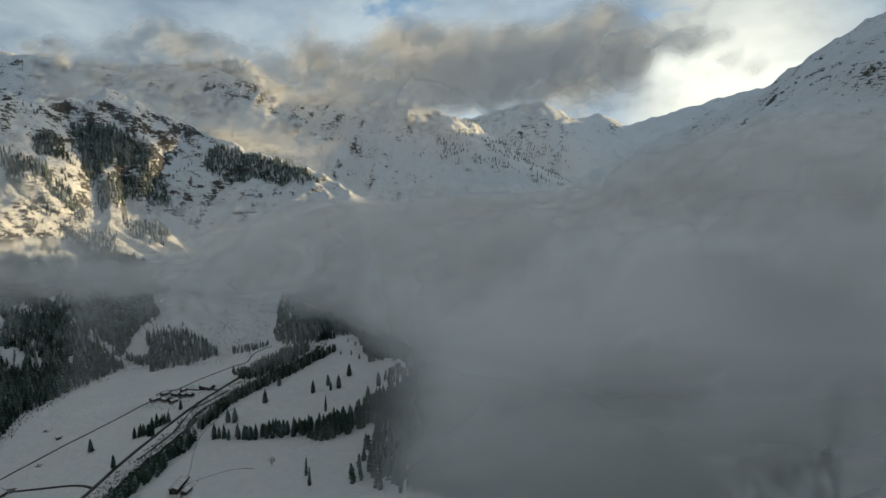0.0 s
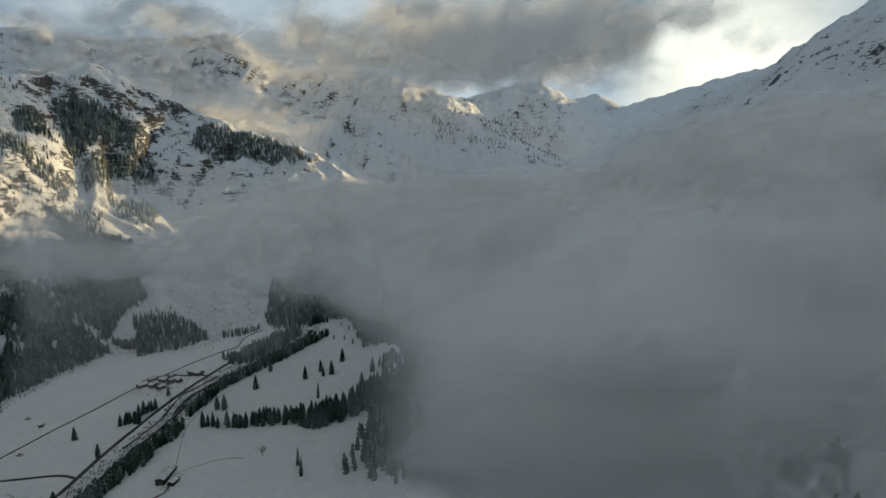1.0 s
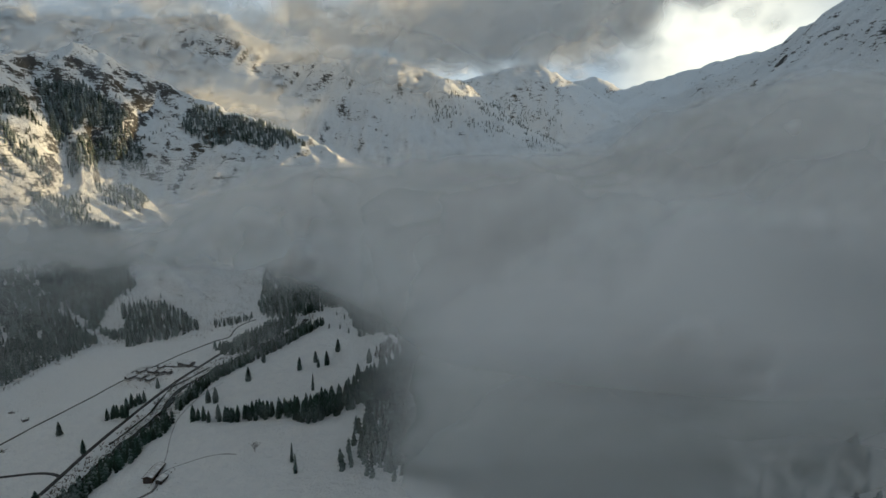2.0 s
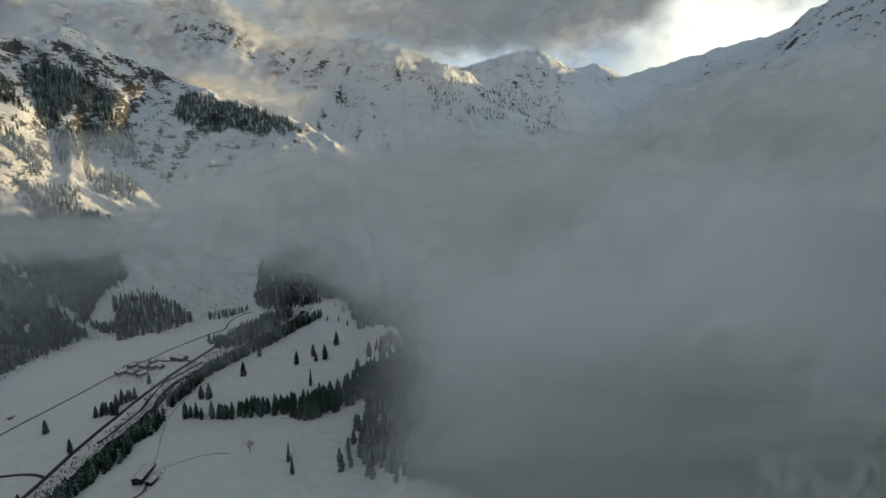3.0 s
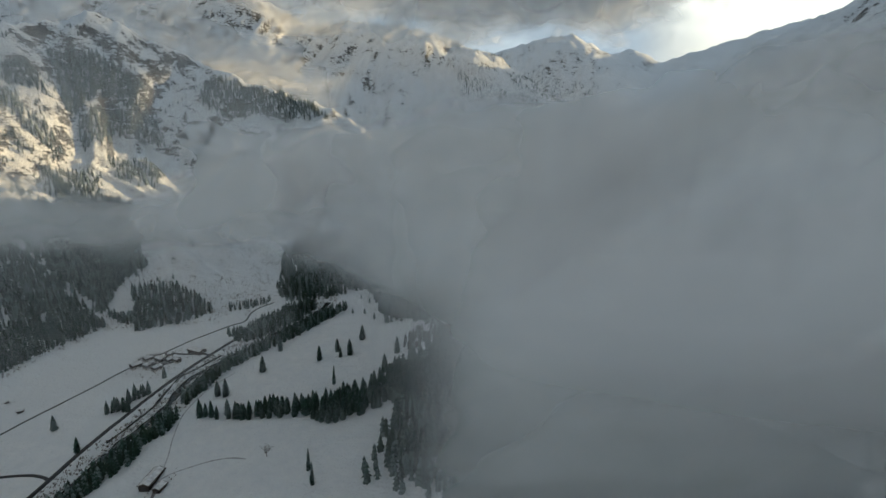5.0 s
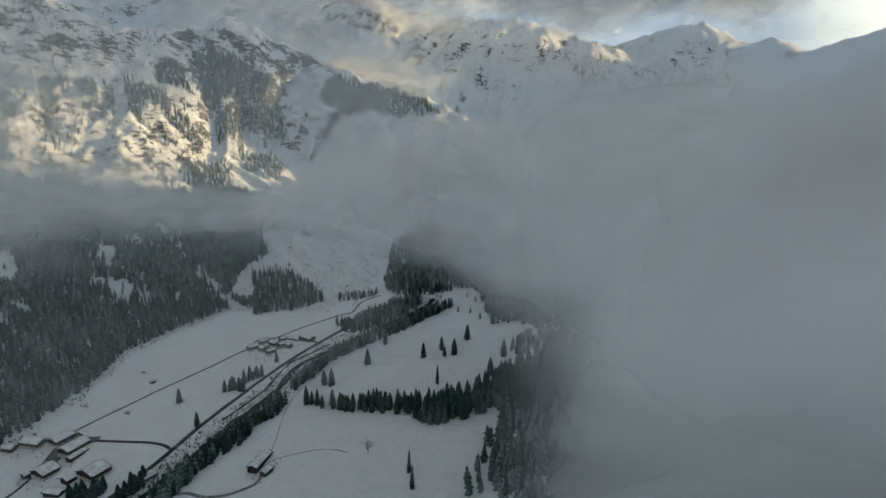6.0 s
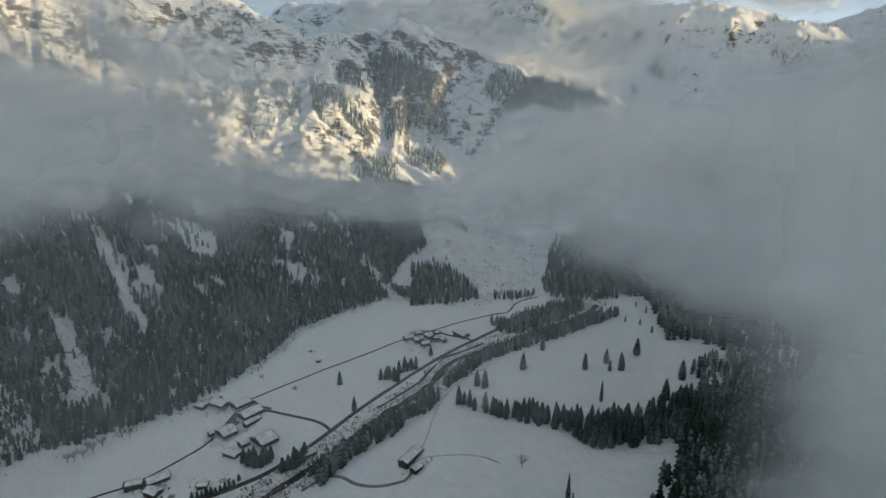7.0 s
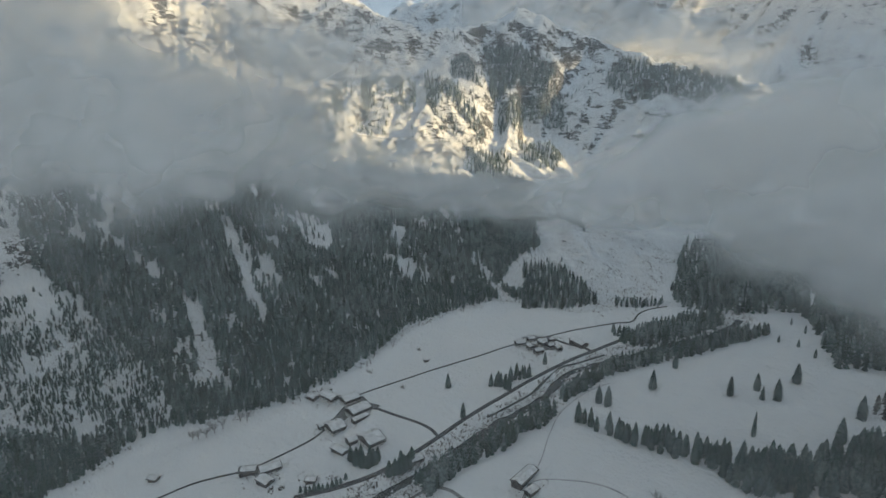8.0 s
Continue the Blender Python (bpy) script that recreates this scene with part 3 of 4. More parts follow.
ribbon("lower_yard", [(-492, 382), (-480, 384), (-468, 386)], 9.0, 0.5, M_YARD, "dark yard beside the lower farm", "yard", 0.3)
ribbon("stream", RIVER, 7.2, 0.85, M_WATER, "dark mountain stream between snowy gravel banks", "water", 0.55)
ribbon("stream_arm", [(x - 13, y + 2) for x, y in RIVER[5:12]], 2.2, 0.4, M_WATER, "thin side arm of the stream", "water", 0.6, 4)


# ---- trees as things ----
def crown_mesh(seed, tiers, points, width, slim=1.0):
    co, tri = spruce_shape(seed, tiers, points, width, slim)
    return soup("crown", co, tri, M_SPRUCE)


def trunk_mesh():
    bm = bmesh.new()
    bmesh.ops.create_cone(bm, cap_ends=True, segments=7, radius1=0.016, radius2=0.004, depth=0.8, matrix=Matrix.Translation((0, 0, 0.38)))
    me = bpy.data.meshes.new("trunk")
    bm.to_mesh(me)
    bm.free()
    me.materials.append(M_BARK)
    return me


CROWNS = [crown_mesh(40 + s, 20, 10, (0.225, 0.24, 0.205, 0.235, 0.215)[s]) for s in range(5)]
SLIM_CROWN = crown_mesh(61, 18, 8, 0.105)
TRUNK = trunk_mesh()
tree_rng = random.Random(11)


def spruce(x, y, h, label, group, crown=None, fat=1.0, name="spruce_tree"):
    ob = tagged(new(name), label, "tree", group)
    ob.matrix_world = pose(x, y, float(height(x, y)) - 0.15, tree_rng.uniform(-1.5, 1.5), tree_rng.uniform(-1.5, 1.5), tree_rng.uniform(0, 360)) @ Matrix.Diagonal((h * fat, h * fat, h, 1))
    for nm, me in (("trunk", TRUNK), ("crown", crown or CROWNS[tree_rng.randrange(5)])):
        o = new(nm, me)
        o.parent = ob
    return ob


for i, (x, y) in enumerate(LONE):
    spruce(x, y, (16.5, 16, 19.5, 17, 18.5, 17, 20, 19, 20, 21, 15, 20, 18, 16)[i], "tall lone dark spruce standing on the snowy meadow", "lone meadow spruces", fat=1.08)
for x, y in LONE_SMALL:
    spruce(x, y, tree_rng.uniform(7.5, 13), "small young spruce on the snowy meadow", "small meadow spruces")
for x, y in SLIM:
    spruce(x, y, tree_rng.uniform(20, 23), "very slender dark spruce standing in snow", "slender spruces", SLIM_CROWN, 1.1)
for x, y in CLUMP:
    spruce(x, y, tree_rng.uniform(11, 18), "dark spruce in a small clump beside the road", "roadside clump")
for x, y in GARDEN:
    spruce(x, y, tree_rng.uniform(11, 18), "dark spruce among the trees by the farm", "farm trees", fat=1.25)
for x, y in HEDGE:
    spruce(x, y, tree_rng.uniform(6, 8), "low dark spruce in a hedge row", "spruce hedge", fat=1.3)

# the row across the meadow: its nearest trees one by one
X, Y, U = scatter(-310, -40, 540, 690, 5.3, 21)
keep = inside(X, Y, W_ROW) & (U < 0.93)
row = sorted(zip(Y[keep] - 0.1 * X[keep], X[keep], Y[keep]))
for k, (_, x, y) in enumerate(row[:215]):
    spruce(x, y, tree_rng.uniform(14, 20) + 2.5 * float(step(-200, -100, x)), "frosted spruce in the tree belt across the meadow", "meadow tree belt")
rest = np.array([(x, y, 13 + 6 * ((k * 0.618) % 1)) for k, (_, x, y) in enumerate(row[215:])])
forest("belt_forest", rest, "frosted spruces at the back of the tree belt", M_SPRUCE)


def wood(name, poly, gap, lo, hi, label, seed, share=0.92, mat=None):
    xs, ys = [p[0] for p in poly], [p[1] for p in poly]
    X, Y, U = scatter(min(xs), max(xs), min(ys), max(ys), gap, seed)
    keep = inside(X, Y, poly) & (U < share)
    h = lo + (hi - lo) * np.random.RandomState(seed + 1).uniform(0, 1, X.size)
    return forest(name, np.stack([X, Y, h], -1)[keep], label, mat or M_SPRUCE)


M_GREYWOOD = needles("bare_twigs_frosted", (0.05, 0.048, 0.045, 1), (0.12, 0.115, 0.11, 1), 0.5)
wood("stream_wood_lower", W_BANK_LOW, 3.5, 10, 16.5, "dark spruces along the stream bank", 31)
wood("stream_wood_upper", W_BANK_UP, 3.7, 10, 15.5, "dark spruces along the upper stream bank", 32)
wood("roadside_wood", W_ROADSIDE, 3.9, 10, 16, "dark spruce wood between road and stream", 33)
wood("shady_forest", W_RIGHT, 5.6, 13, 21, "frosted spruce forest at the foot of the shady slope", 34)
wood("grey_wood", W_GREY, 5.0, 9, 14, "grey frosted leafless wood at the forest edge", 35, 0.95, M_GREYWOOD)
wood("far_shady_forest", W_FAR_RIGHT, 6.0, 13, 20, "dark spruce forest under the cloud", 36)
wood("meadow_foot_wood", W_MEADOW_FOOT, 5.2, 11, 17, "dark spruce wood below the upper meadow", 37)
wood("meadow_strip_wood", W_MEADOW_STRIP, 5.0, 8, 12, "strip of dark spruces beside the upper meadow", 38)
wood("meadow_top_wood", W_MEADOW_TOP, 5.0, 8, 12, "strip of spruces high on the meadow", 39)
wood("meadow_side_wood", W_MEADOW_LEFT, 5.2, 14, 20, "tall spruces beside the upper meadow", 40)
wood("valley_head_forest", W_HEAD, 6.0, 12, 18, "dark spruce forest at the valley head", 41)
wood("high_wood_a", P1, 5.4, 13, 20, "dark spruce wood high on the mountain", 42, 0.97)
wood("high_wood_b", P2, 5.6, 11, 18, "dark spruce wood high on the mountain", 43)
wood("high_wood_c", P3, 5.8, 11, 18, "spruces along the mountain ridge", 44, 0.88)
wood("high_wood_d", P4, 5.8, 11, 18, "sunlit spruces on the mountain shoulder", 45, 0.88)
wood("high_wood_e", P5, 5.8, 10, 17, "sunlit spruces above the snowfield", 46, 0.85)
wood("high_wood_f", P6, 6.5, 9, 16, "spruces at the upper edge of the cloud", 49, 0.7)
wood("high_wood_g", P7, 6.8, 9, 16, "loose spruces on the rocky shoulder", 50, 0.65)
wood("shady_slope_forest", [(-110, 480), (300, 380), (700, 900), (420, 1150), (60, 900), (-60, 700)], 10.5, 12, 19, "dark spruce forest up the shady slope", 47, 0.85)
wood("shady_foot_forest", [(-20, 463), (60, 400), (230, 430), (280, 640), (90, 790), (20, 690), (40, 600), (45, 525)], 6.6, 13, 20, "dark spruce forest rising into the cloud", 63, 0.92)
wood("valley_end_forest", [(-210, 860), (-60, 880), (60, 900), (260, 1200), (0, 1350), (-230, 1250), (-300, 1000)], 9.0, 12, 18, "dark spruce forest in the closing valley", 48, 0.8)

wood("closing_valley_forest", [(-350, 1010), (-320, 1100), (-228, 1103), (-164, 947), (-250, 950), (-296, 890), (-322, 915)], 5.6, 11, 17, "dark spruce forest where the valley closes", 61, 0.85)
wood("chute_forest", [(-640, 985), (-567, 955), (-535, 873), (-545, 815), (-600, 800), (-660, 850)], 4.6, 11, 17, "dark spruce forest between chute and upper meadow", 62, 0.9)

# the steep sunny side
X, Y, U = scatter(-1080, -440, 150, 1000, 3.6, 5)
d, side, way = along(X, Y, FOOT)
young = step(0, 1, inside(X, Y, OPEN_SLOPE) * 1.0)
thin = fbm(X / 38, Y / 38, 8.8, 3)
speck = fbm(X / 9, Y / 9, 4.4, 2)
strip = fbm(way / 22, d / 240, 5.1, 3)
keep = (side > 0) & (d > 2) & (d < 470)
keep &= strip > -0.72 + 0.62 * step(120, 330, d) + 0.35 * speck
keep &= thin > -0.72 + 0.4 * step(120, 420, d) + 0.25 * speck
keep &= U < 0.98 - 0.2 * step(220, 430, d)
keep &= (young < 0.5) | ((thin + 0.9 * speck > 0.0) & (U < 0.8))
open_ground = np.zeros(X.shape, bool)
for line, wide in ((GULLY_A, 7), (GULLY_B, 8), (GULLY_C, 9), (GULLY_D, 12), (GULLY_E, 15)):
    open_ground |= along(X, Y, line)[0] < wide * (0.8 + 0.8 * thin + 0.7 * speck)
for poly in CLEARINGS:
    open_ground |= inside(X + 5 * speck, Y + 6 * thin, poly) & (speck < 0.28)
keep &= ~open_ground | (U < 0.06)
keep &= ~(inside(X, Y, [(-960, 820), (-860, 960), (-760, 1010), (-690, 940), (-780, 820), (-880, 760)]) & (U > 0.12))
keep &= ~((Y > 865) & (X > -610)) & ~((Y > 795) & (X > -535))
tall = 9 + 7.5 * np.random.RandomState(1).uniform(0, 1, X.size) ** 1.2
tall = np.where(np.random.RandomState(2).uniform(0, 1, X.size) < young * 0.92, 3.0 + 4.5 * np.random.RandomState(3).uniform(0, 1, X.size), tall)
tall = tall * (1 - 0.25 * step(150, 420, d))
forest("slope_forest", np.stack([X, Y, tall], -1)[keep], "dense frosted spruce forest on the steep valley side", M_SPRUCE)
X, Y, U = scatter(-800, -560, 180, 450, 3.0, 15)
d, side, way = along(X, Y, FOOT)
keep = (side > 0) & (d > 3) & (d < 190) & (Y + 0.2 * (X + 650) < 425) & (fbm(X / 22, Y / 22, 3.8, 3) + 0.5 * fbm(X / 8, Y / 8, 1.8, 2) > -0.25 + 0.5 * step(60, 160, d)) & (U < 0.9)
for line, wide in ((GULLY_A, 8), (GULLY_E, 10)):
    keep &= along(X, Y, line)[0] > wide
for poly in CLEARINGS:
    keep &= ~inside(X, Y, poly) | (U < 0.2)
forest("young_spruces", np.stack([X, Y, 4.0 + 5.2 * np.random.RandomState(9).uniform(0, 1, X.size)], -1)[keep], "young dark spruces growing through snow on the lower slope", M_SPRUCE)
# scattered trees above the forest
X, Y, U = scatter(-1180, -560, 150, 1400, 15.0, 6)
d, side, way = along(X, Y, FOOT)
keep = (side > 0) & (d > 380) & (d < 680) & (fbm(X / 60, Y / 60, 2.2, 3) > 0.3)
forest("high_scattered_trees", np.stack([X, Y, 6 + 7 * U], -1)[keep], "scattered spruces near the tree line", M_SPRUCE)
X, Y, U = scatter(-260, 520, 1900, 2500, 14.0, 8)
keep = (fbm(X / 70, Y / 70, 6.2, 3) > 0.15) & (X > -90)
forest("far_spur_trees", np.stack([X, Y, 7 + 7 * U], -1)[keep], "scattered spruces on the far sunlit spur", M_SPRUCE)


# ---- leafless trees, shrubs, boulders ----
def branch(bm, a, b, ra, rb, sides=4):
    way = (b - a).normalized()
    u = way.orthogonal().normalized()
    v = way.cross(u)
    rings = [[bm.verts.new(p + (u * math.cos(6.2832 * k / sides) + v * math.sin(6.2832 * k / sides)) * r) for k in range(sides)] for p, r in ((a, ra), (b, rb))]
    for k in range(sides):
        bm.faces.new((rings[0][k], rings[0][(k + 1) % sides], rings[1][(k + 1) % sides], rings[1][k]))


def limbs(bm, a, way, length, r, depth, rnd):
    b = a + way * length
    branch(bm, a, b, r, r * 0.55, 3 if depth < 2 else 4)
    if depth:
        for k in range(4 if depth > 1 else 5):
            side = Vector((rnd.uniform(-1, 1), rnd.uniform(-1, 1), rnd.uniform(-0.15, 0.7)))
            limbs(bm, a + way * length * rnd.uniform(0.35, 1.0), (way * 0.8 + side).normalized(), length * rnd.uniform(0.45, 0.7), r * 0.5, depth - 1, rnd)


M_TWIG = plain("bare_branches", (0.07, 0.06, 0.055), (0.30, 0.29, 0.29), 1.5, 0.9)


def leafless_tree(x, y, h, seed, label):
    rnd = random.Random(seed)
    ob = tagged(new("leafless_tree"), label, "tree", "leafless trees")
    ob.location = (x, y, float(height(x, y)) - 0.1)
    bm = bmesh.new()
    branch(bm, Vector((0, 0, 0)), Vector((0, 0, h * 0.35)), 0.32, 0.24, 6)
    part("trunk", bm, M_BARK, ob)
    bm = bmesh.new()
    for k in range(9):
        a = k * 2.4 + rnd.uniform(-0.4, 0.4)
        limbs(bm, Vector((0, 0, h * rnd.uniform(0.2, 0.36))), Vector((math.cos(a) * 0.8, math.sin(a) * 0.8, rnd.uniform(0.6, 1.5))).normalized(), h * rnd.uniform(0.3, 0.42), 0.15, 3, rnd)
    part("crown", bm, M_TWIG, ob)
    return ob


for k, (x, y) in enumerate(BARE):
    leafless_tree(x, y, 12.5 if k == 0 else 11 + 4 * ((k * 0.37) % 1), 70 + k, "leafless tree with frosted fine branches in snow" if k else "broad leafless tree alone on the snowy meadow")


def tufts(name, spots, label, mat, seed, blades=9):
    """Low leafless scrub: bunches of thin upright blades as one piece of stuff."""
    r = np.random.RandomState(seed)
    n = len(spots)
    z = height(spots[:, 0], spots[:, 1])
    a = r.uniform(0, 6.28, (n, blades))
    lean = r.uniform(0.1, 0.75, (n, blades)) * spots[:, 2:3]
    h = r.uniform(0.5, 1.0, (n, blades)) * spots[:, 2:3]
    w = 0.16 * spots[:, 2:3] * np.ones((n, blades))
    bx, by = spots[:, 0:1] + 0.3 * lean * np.cos(a * 3), spots[:, 1:2] + 0.3 * lean * np.sin(a * 3)
    zz = z[:, None] - 0.2
    p0 = np.stack([bx - w * np.sin(a), by + w * np.cos(a), zz + 0 * h], -1)
    p1 = np.stack([bx + w * np.sin(a), by - w * np.cos(a), zz + 0 * h], -1)
    p2 = np.stack([bx + lean * np.cos(a), by + lean * np.sin(a), zz + h], -1)
    co = np.stack([p0, p1, p2], 2).reshape(-1, 3)
    return tagged(new(name, soup(name, co, np.arange(len(co)).reshape(-1, 3), mat)), label, "shrubs", kind="stuff")


def lumps(name, spots, label, mat, seed):
    """Boulders, each a crooked lump, as one piece of stuff."""
    r = np.random.RandomState(seed)
    bm = bmesh.new()
    bmesh.ops.create_icosphere(bm, subdivisions=1, radius=1.0)
    bm.verts.index_update()
    base = np.array([v.co for v in bm.verts])
    tri = np.array([[v.index for v in f.verts] for f in bm.faces])
    bm.free()
    n = len(spots)
    z = height(spots[:, 0], spots[:, 1])
    scale = spots[:, 2][:, None, None] * r.uniform(0.6, 1.3, (n, 1, 3)) * np.array([1, 1, 0.7])
    co = base[None] * scale * r.uniform(0.75, 1.2, (n, len(base), 1)) + np.stack([spots[:, 0], spots[:, 1], z + 0.1], -1)[:, None]
    T = (tri[None] + (np.arange(n) * len(base))[:, None, None]).reshape(-1, 3)
    return tagged(new(name, soup(name, co.reshape(-1, 3), T, mat)), label, "boulders", kind="stuff")


M_SCRUB = plain("dry_scrub", (0.07, 0.06, 0.05), (0.22, 0.20, 0.18), 0.7, 0.9)
X, Y, U = scatter(-400, -210, 400, 860, 2.1, 51)
dr, sr, wr = along(X, Y, RIVER)
dm = along(X, Y, MAIN_ROAD)[0]
keep = (dr > 4.5) & (dr < 24) & (dm > 4) & (fbm(X / 11, Y / 11, 1.1, 3) > -0.3 + 0.5 * step(14, 24, dr))
tufts("stream_scrub", np.stack([X, Y, 0.9 + 2.2 * U ** 2], -1)[keep], "grey-brown leafless scrub on the stream banks", M_SCRUB, 3)
keep = (dr < 9) & (dm > 4.5) & (fbm(X / 7, Y / 7, 3.3, 2) > -0.05)
lumps("stream_boulders", np.stack([X, Y, 0.5 + 1.1 * U], -1)[keep], "snow-capped boulders along the stream", M_GROUND, 4)
X, Y, U = scatter(-760, -280, 200, 860, 3.6, 52)
d, side, way = along(X, Y, FOOT)
keep = (d < 17) & (side * d > -11) & (U > 0.25) & (fbm(X / 16, Y / 16, 7.7, 3) > 0.02)
tufts("foot_scrub", np.stack([X, Y, 1.0 + 2.0 * U], -1)[keep], "frosted scrub at the edge of the slope", M_SCRUB, 5)
X, Y, U = scatter(-560, -330, 780, 1000, 4.0, 53)
keep = (fbm(X / 30, Y / 17, 9.1, 3) > 0.03) & (U > 0.3)
tufts("meadow_scrub", np.stack([X, Y, 1.0 + 1.9 * U], -1)[keep], "sparse scrub showing through the upper snow meadow", M_SCRUB, 6)
X, Y, U = scatter(-760, -600, 230, 460, 3.4, 54)
d, side, way = along(X, Y, FOOT)
keep = (side > 0) & (d > 8) & (U > 0.35) & (fbm(X / 20, Y / 20, 2.1, 3) > -0.05)
tufts("slope_scrub", np.stack([X, Y, 0.8 + 1.8 * U], -1)[keep], "low dark scrub on the open snowy slope", M_SCRUB, 7)
for k, (x, y) in enumerate(SHRUBS):
    spotsk = np.stack([x + np.random.RandomState(k).normal(0, 2.2, 14), y + np.random.RandomState(k + 50).normal(0, 1.5, 14), np.random.RandomState(k + 90).uniform(1.2, 2.6, 14)], -1)
    tufts("bush_patch", spotsk, "patch of leafless bushes in the snow", M_SCRUB, 60 + k)


X, Y, U = scatter(-560, -260, 360, 720, 2.6, 57)
near_farm = np.full(X.shape, 1e9)
for hx, hy in [(-530, 486), (-498, 494), (-470, 476), (-470, 456), (-428, 458), (-470, 386), (-424, 404), (-272, 490), (-368, 464)] + HAMLET:
    near_farm = np.minimum(near_farm, np.hypot(X - hx, Y - hy))
keep = (near_farm > 8) & (near_farm < 19) & (fbm(X / 6, Y / 6, 5.5, 2) > 0.15) & (U > 0.4)
tufts("garden_shrubs", np.stack([X, Y, 0.6 + 1.5 * U], -1)[keep], "dark leafless garden shrubs and hedges round the farms", M_SCRUB, 8)


# ---- houses ----
M_TIMBER = plain("dark_timber", (0.035, 0.028, 0.022), (0.09, 0.07, 0.055), 1.2, 0.8)
M_PLASTER = plain("lime_plaster", (0.45, 0.43, 0.40), (0.62, 0.60, 0.57), 0.5, 0.9)
M_SNOWROOF = plain("roof_snow", (0.44, 0.44, 0.45), (0.80, 0.81, 0.83), 0.28, 0.9, 6, 0.3)
M_ROOF = plain("roof_tiles_dark", (0.05, 0.045, 0.042), (0.10, 0.09, 0.085), 1.5, 0.8)
M_GLASS = plain("window_glass_dark", (0.02, 0.023, 0.027), (0.05, 0.055, 0.06), 1.0, 0.12)


def box(bm, x0, x1, y0, y1, z0, z1):
    v = [bm.verts.new(c) for c in ((x0, y0, z0), (x1, y0, z0), (x1, y1, z0), (x0, y1, z0), (x0, y0, z1), (x1, y0, z1), (x1, y1, z1), (x0, y1, z1))]
    for f in ((3, 2, 1, 0), (4, 5, 6, 7), (0, 1, 5, 4), (1, 2, 6, 5), (2, 3, 7, 6), (3, 0, 4, 7)):
        bm.faces.new([v[i] for i in f])


def slab(bm, length, y0, z0, y1, z1, thick):
    """One sloping roof plane along x, from the eave to the ridge."""
    h = length / 2
    ring = [(y0, z0), (y1, z1), (y1, z1 + thick), (y0, z0 + thick)]
    a = [bm.verts.new((-h, y, z)) for y, z in ring]
    b = [bm.verts.new((h, y, z)) for y, z in ring]
    for k in range(4):
        bm.faces.new((a[k], a[(k + 1) % 4], b[(k + 1) % 4], b[k]))
    bm.faces.new(a[::-1])
    bm.faces.new(b)


